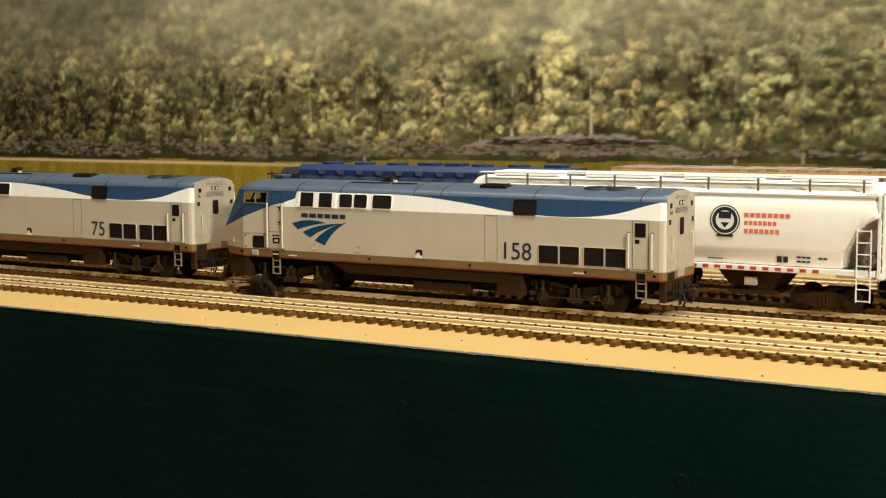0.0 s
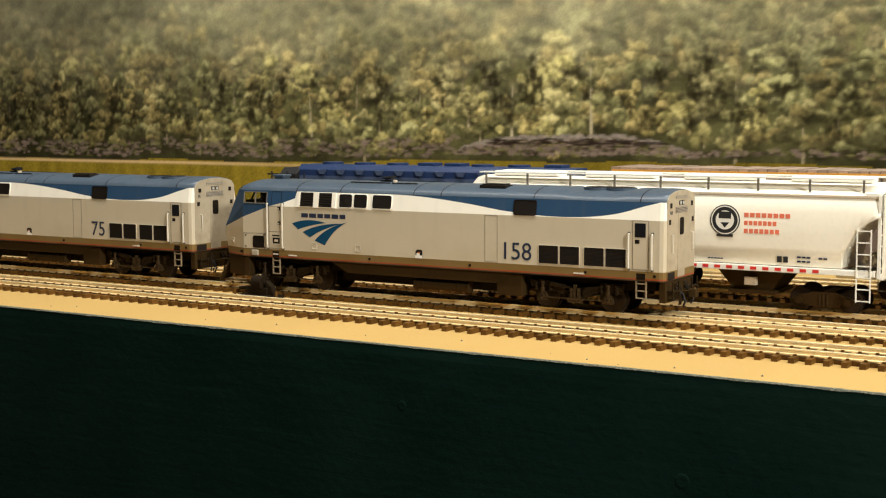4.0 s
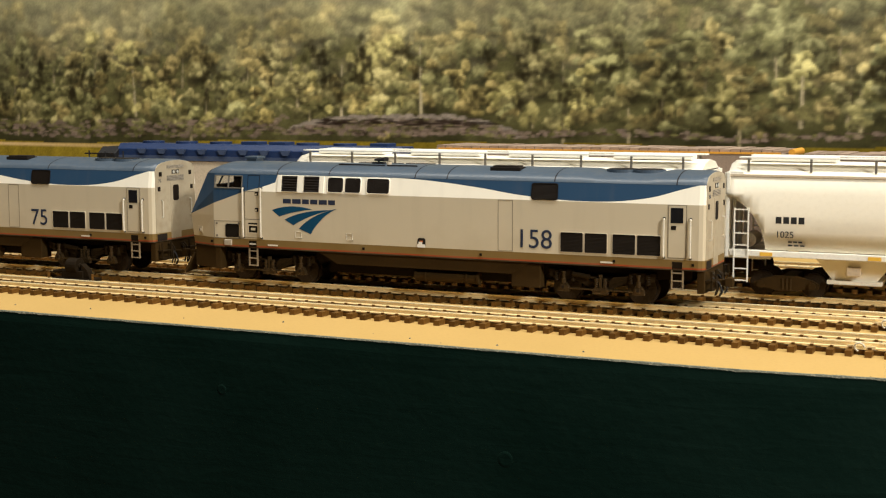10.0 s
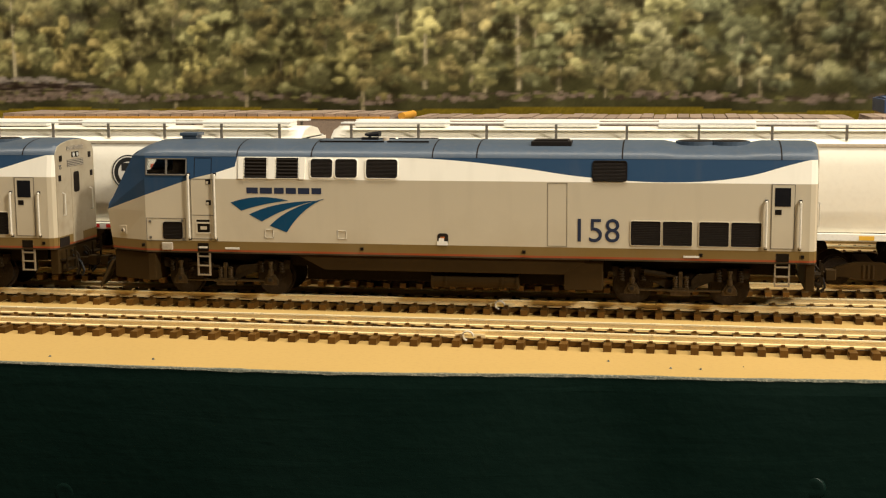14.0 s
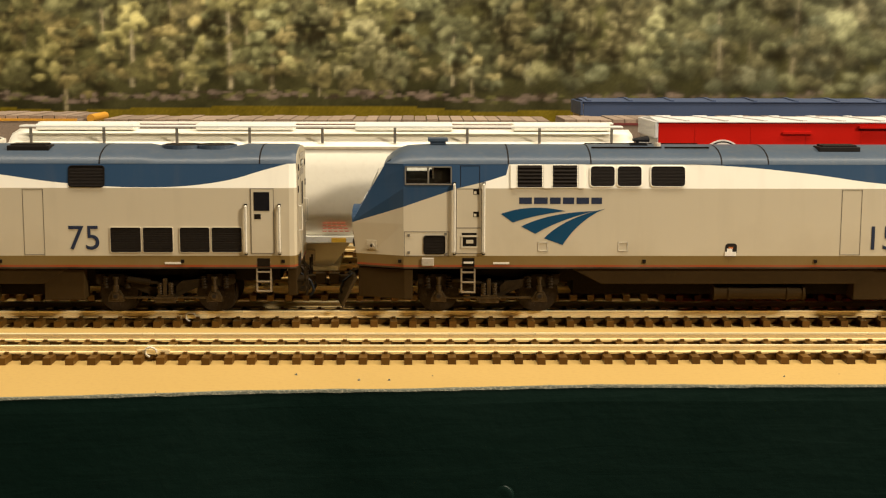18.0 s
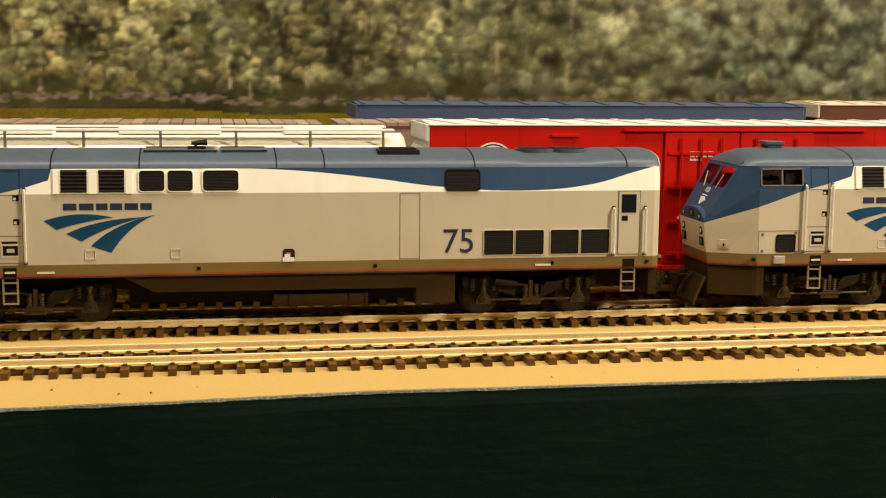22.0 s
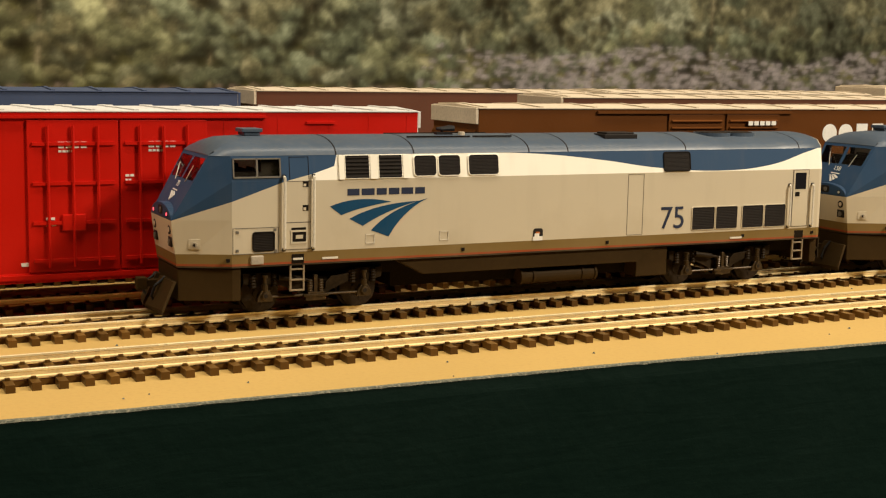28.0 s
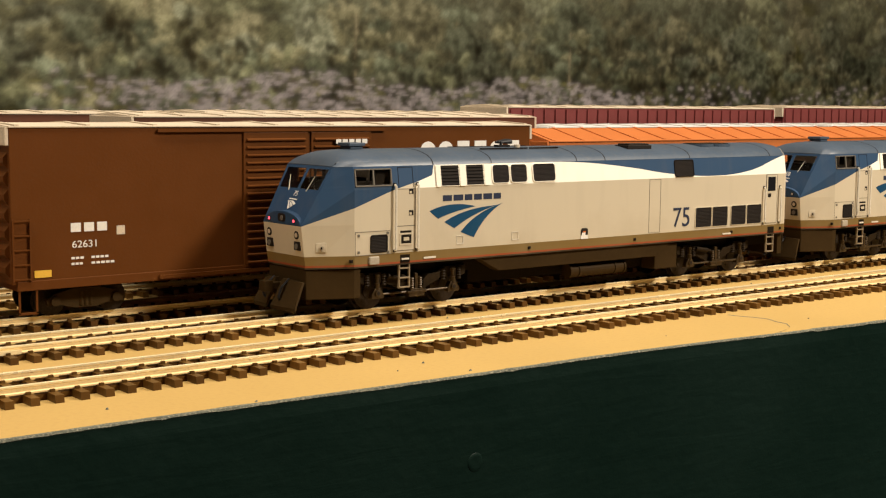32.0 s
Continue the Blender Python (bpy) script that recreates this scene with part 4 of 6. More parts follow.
    for k in (-5.6, -3.9, 3.7, 5.4):
        hang = [(TAIL + 0.2, k, 13.6), (TAIL + 2.0, k * 1.02, 11.6), (TAIL + 2.6, k * 1.05, 7.4), (TAIL + 1.8, k * 1.08, 4.6)]
        part("air_hose", Geo().tube(hang, 0.34), M["truck"], root)
    part("gangway_door", Geo().box(TAIL + 0.1, TAIL + 0.35, -3.8, 3.8, 16, 42), M["tail"], tail_face)
    part("door_window", Geo().prism("x", round_rect(-2.1, 2.3, 33.4, 40.6, 1.0), TAIL + 0.1, TAIL + 0.45), M["slat"], tail_face)
    for z0, z1 in ((48.4, 49.7), (42.6, 45.0)):
        vent = part("end_grille", Geo().box(TAIL + 0.1, TAIL + 0.3, -6.5, 6.5, z0, z1), M["seam"], tail_face, "grey louvred end grille")
        for i in range(4):
            z = z0 + (i + 0.5) * (z1 - z0) / 4
            part("slat", Geo().box(TAIL + 0.28, TAIL + 0.42, -6.4, 6.4, z - 0.1, z + 0.1), M["frame"], vent)
    for y0 in (-1.5, 1.5):
        lamp = part("tail_lamp", Geo().box(TAIL, TAIL + 0.4, y0 - 1.2, y0 + 1.2, 45.7, 47.6), M["slat"], tail_face)
        part("lens", Geo().cyl((TAIL + 0.3, y0, 46.6), (TAIL + 0.55, y0, 46.6), 0.8, 12), M["lens"], lamp)
    words(number, 1.5, 1.0, M["decal_dark"], root, (0, 0, 0), "small navy number on the end")
    fig = [o for o in root.children if o.name.startswith("lettering")][-1]
    fig.data.transform(Matrix.Translation(((TAIL + 0.25) * MM, -13.0 * MM, 42.2 * MM)) @ pose(0, 0, 0, 0, 0, 90))
    for s in (-1, 1):
        for y0, zc, w in ((11.5, 45.9, 1.0), (12.6, 39.2, 0.9)):
            part("end_box", Geo().box(TAIL, TAIL + 0.4, s * y0 - w, s * y0 + w, zc - 1.0, zc + 1.0), M["slat"], tail_face)
        g = Geo().tube([(TAIL, s * 11, 26), (TAIL + 1.2, s * 11, 26.4), (TAIL + 1.2, s * 11, 33.6), (TAIL, s * 11, 34)], 0.22)
        part("grab_rail", g, M["rod"], tail_face)
    swoosh(root)
    u0 = 159.6 if len(number) == 3 else 165.2
    words(number, 7.8, 0.98, M["decal_dark"], root, (u0, -17.58, 21.0), "navy road number")
    sets = truck(root, 42.9, AXLES[:2]) + truck(root, 194.3, AXLES[2:])
    return root, sets


lead, lead_sets = locomotive("158", False)
second, second_sets = locomotive("75", True)
COUPLED = 0.2525

# ---- freight cars ----
def freight_truck(root, u, wheel=4.9):
    g = Geo()
    for s in (-1, 1):
        g.prism("y", [(u - 13, 5.6), (u - 10.5, 7.0), (u - 4.5, 8.6), (u + 4.5, 8.6), (u + 10.5, 7.0), (u + 13, 5.6), (u + 12.5, 3.6), (u + 8, 3.6), (u + 3.5, 2.4), (u - 3.5, 2.4), (u - 8, 3.6), (u - 12.5, 3.6)], s * 11.6, s * 13.4)
        for d in (-10.2, 10.2):
            g.cyl((u + d, s * 13.2, wheel), (u + d, s * 14.2, wheel), 1.5, 10)
        for d in (-1.6, 0, 1.6):
            g.cyl((u + d, s * 13.0, 3.0), (u + d, s * 13.0, 7.6), 0.75, 8)
    g.box(u - 2.5, u + 2.5, -11.6, 11.6, 4, 8)
    ob = part("truck", g, M["under"], root, "dusty dark truck side frame")
    for d in (-10.2, 10.2):
        w = Geo()
        for s in (-1, 1):
            w.cyl((u + d, s * 7.4, wheel), (u + d, s * 9.8, wheel), wheel, 20)
            w.cyl((u + d, s * 7.2, wheel), (u + d, s * 7.5, wheel), wheel + 0.7, 20)
        w.cyl((u + d, -7.4, wheel), (u + d, 7.4, wheel), 1.0, 8)
        part("wheelset", w, M["wheel"], ob, "rusty brown wheels")


def car_ladder(root, u, y, z0, z1, mt, width=5.0, rungs=7, end=False):
    g = Geo()
    for d in (-width / 2, width / 2):
        g.box(u + d - 0.25, u + d + 0.25, y - 0.25, y + 0.25, z0, z1)
    for i in range(rungs):
        z = z0 + 0.6 + i * (z1 - z0 - 1.2) / (rungs - 1)
        g.box(u - width / 2, u + width / 2, y - 0.22, y + 0.22, z - 0.22, z + 0.22)
    part("ladder", g, mt, root)


def bars(root, rows, y, mt):
    """Rows of plain marks: u, z, width, height, count."""
    for u, z, w, h, n in rows:
        step = w / n
        for i in range(n):
            g = Geo().box(u + i * step, u + i * step + step * (0.76 if n > 1 else 1.0), y - 0.07, y + 0.2, z, z + h)
            part("marking", g, mt, root)


def round_badge(root, u, z, r, y, dark, pale):
    g = Geo().cyl((u, y - 0.10, z), (u, y + 0.2, z), r, 36)
    ob = part("badge", g, dark, root, "round emblem")
    part("badge_ring", Geo().cyl((u, y - 0.14, z), (u, y + 0.2, z), r * 0.93, 36), pale, ob)
    part("badge_ring", Geo().cyl((u, y - 0.18, z), (u, y + 0.2, z), r * 0.86, 36), dark, ob)
    part("badge_field", Geo().cyl((u, y - 0.22, z), (u, y + 0.2, z), r * 0.62, 32), pale, ob)
    part("badge_bar", Geo().box(u - r * 0.42, u + r * 0.42, y - 0.26, y, z + r * 0.1, z + r * 0.55), dark, ob)
    part("badge_bar", Geo().prism("y", [(u - r * 0.3, z - r * 0.15), (u + r * 0.3, z - r * 0.15), (u, z - r * 0.5)], y - 0.26, y), dark, ob)
    part("badge_bar", Geo().box(u - r * 0.55, u + r * 0.55, y - 0.24, y, z - r * 1.08, z - r * 0.92), dark, ob)


def end_coupler(root, u, d):
    c = Geo().box(min(u, u + d * 5.5), max(u, u + d * 5.5), -1.2, 1.2, 7.6, 9.6)
    c.prism("z", [(u + d * 4.6, -2.2), (u + d * 7.2, -2.0), (u + d * 6.6, 0.2), (u + d * 7.0, 2.0), (u + d * 4.6, 1.6)], 7.2, 10.6)
    part("coupler", c, M["black"], root)


def hopper(x, length, label, striped):
    """Covered hopper: rounded side sheets, roof walkways on brackets, open sloped ends, three outlets."""
    root = thing("covered_hopper", (x, LINES["third"] * MM, RAIL * MM), label, "hopper car", "white covered hoppers")
    L, W = length, M["hopper"]
    g = Geo()

    def ring(u, z0):
        pts = [(-17.0, z0), (-18.1, 27), (-18.3, 34), (-17.9, 42), (-16.9, 48.6), (-16.4, 49.2), (-9, 53.4), (0, 54.6), (9, 53.4), (16.4, 49.2), (16.9, 48.6), (17.9, 42), (18.3, 34), (18.1, 27), (17.0, z0)]
        return [(u, y, max(z, z0)) for y, z in pts]

    # the side sheets end in a rounded cut over the sloped floor
    rings = [ring(u, z) for u, z in ((2.0, 41.0), (5.5, 39.6), (9.5, 36.9), (13.0, 33.0), (15.8, 28.0), (17.4, 23.0), (17.8, 19.4))]
    back = [[(L - p[0], p[1], p[2]) for p in r] for r in rings[::-1]]
    body = part("body", g.loft(rings + back), W, root, "off-white rounded side sheets", bevel=0.0)
    for poly in body.data.polygons:
        poly.use_smooth = abs(poly.normal.x) < 0.3
    g = Geo()
    for s in (-1, 1):
        g.box(2, L - 2, s * 16.4, s * 17.3, 48.7, 49.6)
    part("eave_rail", g, M["cream"], root)
    for s in (-1, 1):
        g = Geo().box(4, L - 4, s * 15.2, s * 18.3, 16.6, 19.0)
        part("side_sill", g, M["white"], root, bevel=0.2)
        g = Geo().box(6, L - 6, s * 9.0, s * 14.2, 55.9, 56.5)
        walkboard = part("roof_walkway", g, M["white"], root, bevel=0.1)
        n = 9
        for i in range(n):
            u = 10 + i * (L - 20) / (n - 1)
            part("bracket", Geo().box(u - 0.45, u + 0.45, s * 14.4, s * 15.0, 50.6, 55.9), M["seam"], walkboard)
    # roof hatches
    for i in range(4):
        u = 26 + i * (L - 52) / 3
        part("roof_hatch", Geo().box(u - 17, u + 17, -5.2, 5.2, 54.4, 56.6), M["white"], root, bevel=0.4)
    # sloped end sheets, platforms, corner ladders, brake gear
    for d, e in ((1, 0.0), (-1, L)):
        X = lambda u: e + d * u
        g = Geo()
        g.loft([[(X(7), s * 16.2, 46), (X(8), s * 16.2, 46), (X(21), s * 14, 20), (X(20), s * 14, 20)] for s in (-1, 1)])
        part("end_slope", g, W, root)
        part("end_wall", Geo().box(min(X(0.8), X(1.6)), max(X(0.8), X(1.6)), -16.4, 16.4, 16, 50.2), W, root, bevel=0.1)
        g = Geo().box(min(X(1), X(20)), max(X(1), X(20)), -16.5, 16.5, 15.4, 18.0)
        part("end_platform", g, M["white"], root, bevel=0.2)
        g = Geo()
        for s in (-1, 1):
            g.box(min(X(2), X(3.2)), max(X(2), X(3.2)), s * 16.6, s * 17.8, 16, 50)
            g.box(min(X(2), X(3.2)), max(X(2), X(3.2)), s * 5, s * 6.2, 18, 48)
        g.box(min(X(2), X(8.5)), max(X(2), X(8.5)), -17, 17, 49.4, 50.6)
        part("end_frame", g, M["white"], root)
        for s in (-1, 1):
            car_ladder(root, X(8.4), s * 18.5, 6.0, 36.0, M["white"], 5.6, 7)
            g = Geo()
            for i in range(6):
                z = 20 + i * 4.6
                g.box(min(X(1.6), X(2.0)), max(X(1.6), X(2.0)), min(s * 8, s * 16.6), max(s * 8, s * 16.6), z, z + 0.4)
            part("end_ladder", g, M["white"], root)
        part("brake_cylinder", Geo().cyl((X(9), -6, 22), (X(9), 6, 22), 3, 14), M["cream"], root)
        end_coupler(root, X(0), -d)
        freight_truck(root, X(26))
    for i in range(3):
        u = L * (0.235 + 0.235 * i) + 1.0
        g = Geo().loft([[(u - 17, -14, 19), (u + 17, -14, 19), (u + 17, 14, 19), (u - 17, 14, 19)], [(u - 8.5, -11, 7.6), (u + 8.5, -11, 7.6), (u + 8.5, 11, 7.6), (u - 8.5, 11, 7.6)]])
        chute = part("outlet_hopper", g, M["under"] if striped else W, root, bevel=0.2)
        part("outlet_gate", Geo().box(u - 10.5, u + 10.5, -12.5, 12.5, 6.2, 7.7), M["under"] if striped else M["white"], chute)
        part("gate_box", Geo().box(u - 2.6, u + 2.6, -14.6, -12, 10, 13.4), M["cream"], chute, bevel=0.2)
    y = -18.3
    if striped:
        n = 28
        for i in range(n):
            u = 24 + i * (L - 48) / n
            part("reflector_stripe", Geo().box(u, u + (L - 48) / n * 0.5, -18.42, -18, 17.2, 18.5), M["decal_red"], root)
        round_badge(root, 129.6, 37.9, 6.6, y - 0.05, M["decal_black"], M["decal_white"])
        for k, (w, n) in enumerate(((20.4, 8), (14.5, 7), (15.8, 7))):
            bars(root, [(138.0, 39.4 - 3.4 * k, w, 1.9, n)], y + 0.25 - 0.12 * k, M["decal_coral"])
        bars(root, [(152.5, 20.8, 5.2, 2.6, 2)], -17.75, M["decal_black"])
        bars(root, [(161, 23.0, 6, 0.7, 3), (161, 21.2, 6, 0.7, 3), (170, 22.8, 4, 0.7, 2), (122, 21.0, 7, 0.5, 5)], -17.75, M["decal_dark"])
    else:
        bars(root, [(22.0, 30.2, 12, 2.7, 4)], y + 0.1, M["decal_black"])
        bars(root, [(27, 22.6, 6, 0.6, 3), (27, 21.2, 7, 0.6, 3), (157.5, 20.6, 5, 2.4, 2)], -17.75, M["decal_black"])
        words("1025", 2.7, 1.0, M["decal_black"], root, (22.0, -18.42, 24.6), "black car number")
        for u in (86.0, 109.0):
            bars(root, [(u, 23.4 - 0.95 * k, 8 + k * 0.5, 0.24, 5) for k in range(4)], -17.75, M["decal_coral"])
        for u in (16, 58, 112, 146, L - 30):
            part("reflector_stripe", Geo().box(u, u + 5, -18.42, -18, 16.9, 18.4), M["decal_yellow"], root)
    return root


def boxcar(x, y, length, top, label, paint, roof, ends=None, base=6.5, half=18.1, style="plain", group="freight cars", roof_ribs=12, rise=0.1):
    root = thing("boxcar", (x, y * MM, RAIL * MM), label, "boxcar", group)
    L, P = length, M[paint]
    R = M[roof]
    part("body", Geo().box(1.5, L - 1.5, -half, half, base + 2, top - 1.2), P, root, bevel=0.3)
    part("side_sill", Geo().box(3, L - 3, -half - 0.3, half + 0.3, base, base + 3), P, root, bevel=0.2)
    if style == "ribbed":
        n = int(L / 7.5)
        for i in range(n + 1):
            u = 3 + i * (L - 6) / n
            part("side_rib", Geo().box(u - 0.6, u + 0.6, -half - 0.9, -half + 0.2, base + 3, top - 2.0), P, root)
    # low gable roof with raised seams, and its pale end panels
    g = Geo().prism("x", [(-half - 0.4, top - 1.2), (-half - 0.4, top - 0.7), (0, top + rise), (half + 0.4, top - 0.7), (half + 0.4, top - 1.2)], 1.4, L - 1.4)
    rf = part("roof", g, R, root, bevel=0.15)
    for i in range(roof_ribs):
        lean = 7.5 if style == "diagonal" else 0.0
        u = 4 + i * (L - 8 - lean) / (roof_ribs - 1)
        g = Geo()
        for s in (-1, 1):
            g.add([(u - 0.7, 0, top + rise + 0.4), (u + 0.7, 0, top + rise + 0.4), (u + 0.7 + lean, s * half, top - 0.25), (u - 0.7 + lean, s * half, top - 0.25), (u - 0.7, 0, top - 0.5), (u + 0.7, 0, top - 0.5), (u + 0.7 + lean, s * half, top - 1.2), (u - 0.7 + lean, s * half, top - 1.2)],
                  [(0, 1, 2, 3), (4, 7, 6, 5), (0, 4, 5, 1), (1, 5, 6, 2), (2, 6, 7, 3), (3, 7, 4, 0)])
        part("roof_rib", g, R, rf)
    # corrugated ends with a pale top panel
    for d, e in ((1, 0.0), (-1, L)):
        n, wave = 7, [(e + d * 1.9, base + 4.0)]
        for i in range(n):
            z = base + 4 + i * (top - base - 12) / n
            h = (top - base - 12) / n
            wave += [(e + d * 1.55, z), (e + d * 0.1, z + h * 0.3), (e + d * 0.1, z + h * 0.6), (e + d * 1.55, z + h * 0.9)]
        g = Geo().prism("y", wave + [(e + d * 1.9, top - 8.0)], -half + 1.5, half - 1.5)
        part("end_panel", g, M[ends or paint], root, "corrugated end")
        if ends:
            a, b = sorted((e + d * 1.2, e + d * 1.7))
            part("end_sheet", Geo().box(a, b, -half + 0.2, half - 0.2, base + 2.5, top - 1.6), M[ends], root, "pale end sheet")
        a, b = sorted((e + d * 0.3, e + d * 1.45))
        part("end_top", Geo().box(a, b, -half + 0.1, half - 0.1, top - 6.5, top - 0.9), R, root, bevel=0.2)
        end_coupler(root, e, -d)
        freight_truck(root, e + d * 27)
        for s in (-1, 1):
            car_ladder(root, e + d * 4.6, s * (half + 0.5), base + 3, base + 22, P, 5.4, 5)
            a, b = sorted((e + d * 3.5, e + d * 9.5))
            g = Geo().box(a, a + 0.6, s * half, s * (half - 0.6), 2.5, base).box(b - 0.6, b, s * half, s * (half - 0.6), 2.5, base).box(a, b, s * half, s * (half - 0.6), 2.2, 2.9)
            part("stirrup_step", g, P, root)
    return root


def red_boxcar():
    L, h = 215.8, -18.1
    root = boxcar(0.0785, LINES["third"], L, 59.2, "bright red boxcar with plug doors and white lettering marks", "red", "redroof", ends="redroof", style="diagonal", base=6.2, roof_ribs=16)
    P = M["red"]
    for u0 in (85.0, 112.9):
        g = Geo().box(u0, u0 + 27.4, h - 0.7, h + 0.3, 9.5, 55.6)
        door = part("plug_door", g, P, root, bevel=0.25)
        for z in (12.5, 24, 36, 48):
            part("door_rib", Geo().box(u0 + 1.5, u0 + 26, h - 1.3, h - 0.6, z, z + 1.0), P, door)
        for u in (6, 13.5, 21):
            part("door_rod", Geo().cyl((u0 + u, h - 1.5, 11), (u0 + u, h - 1.5, 54), 0.4, 8), P, door)
        part("door_gear", Geo().box(u0 + 10, u0 + 17, h - 1.5, h - 0.5, 22, 27), P, door, bevel=0.3)
    part("door_track", Geo().box(70, 160, h - 1.2, h, 7.4, 8.8), P, root)
    part("door_track", Geo().box(70, 160, h - 1.0, h, 56.2, 57.0), P, root)
    for u in (14, 33, 52, 71, 146, 164, 182, 196, 210):
        part("side_seam", Geo().box(u, u + 0.35, h - 0.09, h, 9.5, 57), P, root)
    for u in (44, 174):
        part("tack_board", Geo().box(u, u + 10, h - 0.6, h, 54.2, 55.0), P, root)
    W = M["decal_white"]
    round_badge(root, 23.6, 45.0, 7.3, h - 0.05, M["decal_white"], M["decal_black"])
    for k, (w, n) in enumerate(((22.4, 8), (16.2, 7), (18.4, 7))):
        bars(root, [(33.2, 46.9 - 3.4 * k, w, 1.7, n)], h - 0.05, W)
    bars(root, [(17.0, 24.2, 12.5, 2.3, 6), (17.4, 29.0, 4.6, 2.3, 2), (17.4, 22.4, 3.4, 0.5, 3), (17.4, 21.0, 3, 0.5, 2)], h - 0.05, W)
    for u in (86, 113.5):
        bars(root, [(u + 8.2, 48.4 - 1.25 * k, 9 - (k == 2) * 4, 0.7, 4) for k in range(3)], h - 0.75, W)
    bars(root, [(90.2, 25.4, 3, 0.8, 2), (90.2, 23.6, 3.4, 0.8, 2), (97, 23.4, 2.2, 2.2, 1), (114.4, 38.2, 3, 0.7, 2), (114.4, 36.8, 2, 0.7, 2)], h - 0.85, W)
    bars(root, [(200.7, 32.4 - 1.15 * k, 5.4, 0.45, 4) for k in range(8)], h - 0.1, W)
    bars(root, [(200.4, 20.4, 5.6, 3.2, 2)], h - 0.1, M["decal_black"])
    bars(root, [(200.8, 16.8, 5.2, 2.4, 1), (17.2, 18.2, 5.4, 2.2, 1)], h - 0.1, M["decal_yellow"])
    part("badge", Geo().cyl((194, h - 0.1, 18.2), (194, h + 0.2, 18.2), 1.6, 20), W, root)
    bars(root, [(10 + 10.4 * i, 11.4, 2.6, 1.1, 1) for i in range(20)], h - 0.1, W)
    return root


def brown_boxcar():
    L, h = 212.4, -18.1
    root = boxcar(0.3148, LINES["third"], L, 60.4, "plain brown boxcar with ribbed doors and cream roof edge", "brown", "cream", base=9.6, roof_ribs=10)
    P = M["brown"]
    for u0 in (81.5, 108.4):
        door = part("sliding_door", Geo().box(u0, u0 + 25.5, h - 0.6, h + 0.3, 11.5, 57.4), P, root, bevel=0.2)
        n = 17
        for i in range(n):
            z = 12.8 + i * 2.58
            part("door_rib", Geo().prism("x", [(h - 0.5, z), (h - 1.4, z + 0.5), (h - 1.4, z + 0.85), (h - 0.5, z + 1.3)], u0 + 1.2, u0 + 24.3), P, door)
    part("door_track", Geo().box(50, 140, h - 1.0, h, 10.2, 11.4), P, root)
    part("upper_track", Geo().box(50, 140, h - 0.9, h, 57.6, 58.5), P, root)
    W = M["decal_white"]
    bars(root, [(20.4, 26.9, 13.0, 2.8, 3), (20.4, 18.4, 4.4, 0.7, 3), (20.4, 16.6, 4, 0.7, 3), (27, 18.4, 6, 0.7, 4), (27, 16.6, 8, 0.7, 5)], h - 0.05, W)
    words("62631", 2.3, 1.12, W, root, (20.6, h - 0.12, 22.0), "white car number")
    bars(root, [(35.6, 25.4, 2.8, 2.8, 1)], h - 0.05, M["cream"])
    for i in range(6):
        u = 157 + i * 8.4
        g = Geo().cyl((u + 3.2, h - 0.12, 49.8), (u + 3.2, h + 0.2, 49.8), 3.7, 28) if i in (0, 1, 4) else Geo().box(u + 0.4, u + 6.2, h - 0.12, h + 0.2, 46.0, 53.6)
        part("marking", g, W, root)
    bars(root, [(8.5, 13.4, 5.4, 2.2, 1), (90, 13.0, 6, 1.4, 1)], h - 0.1, M["decal_yellow"])
    bars(root, [(118, 53.2, 14, 1.6, 5)], h - 1.7, W)
    return root


def hood_diesel():
    """Blue road diesel on a back track: long hood with louvres, fans on the roof, rails at its walkway end."""
    root = thing("hood_locomotive", (-0.505, LINES["fourth"] * MM, RAIL * MM), "bright blue hood-unit diesel locomotive on a back track", "locomotive", "stored rolling stock")
    P = M["bright_blue"]
    part("lower_hood", Geo().box(14, 182, -9, 9, 14, 47.2), M["cream"], root, "pale lower hood side", bevel=0.3)
    part("hood", Geo().prism("x", [(-9.2, 47.2), (-9.2, 53.0), (-6.5, 56.0), (6.5, 56.0), (9.2, 53.0), (9.2, 47.2)], 12, 186), P, root, "blue upper hood", bevel=0.4)
    part("walkway", Geo().box(0, 196, -17.5, 17.5, 12.5, 15), M["cream"], root, bevel=0.2)
    part("end_cab", Geo().prism("x", [(-13, 15), (-13, 50), (-8, 54.0), (8, 54.0), (13, 50), (13, 15)], 1, 13), M["black"], root, "black end bulkhead", bevel=0.4)
    for i in range(12):
        u = 26 + i * 13
        part("louvre", Geo().prism("y", [(u, 53.2), (u + 6, 53.2), (u + 4.4, 50.6), (u + 1.6, 50.6)], -10.2, -8.6), M["navy"], root, "dark notch in the hood edge")
    part("hood_stripe", Geo().box(12, 186, -9.5, -9.0, 47.0, 49.6), M["navy"], root)
    for u in (30, 52, 74, 128, 150):
        part("radiator_fan", Geo().cyl((u, 0, 55.8), (u, 0, 57.2), 6.0, 20), P, root)
    for u in (95, 112, 172):
        part("roof_box", Geo().box(u - 5, u + 5, -5, 5, 55.8, 57.6), P, root, bevel=0.3)
    for u in (-1, 10, 22, 34, 46):
        part("handrail_post", Geo().cyl((u, -17, 14), (u, -17, 52 if u < 24 else 30), 0.4, 6), M["black"], root)
    part("end_rail", Geo().box(-4, 16, -17.3, -16.7, 50, 50.8), M["black"], root)
    freight_truck(root, 32)
    freight_truck(root, 164)
    return root


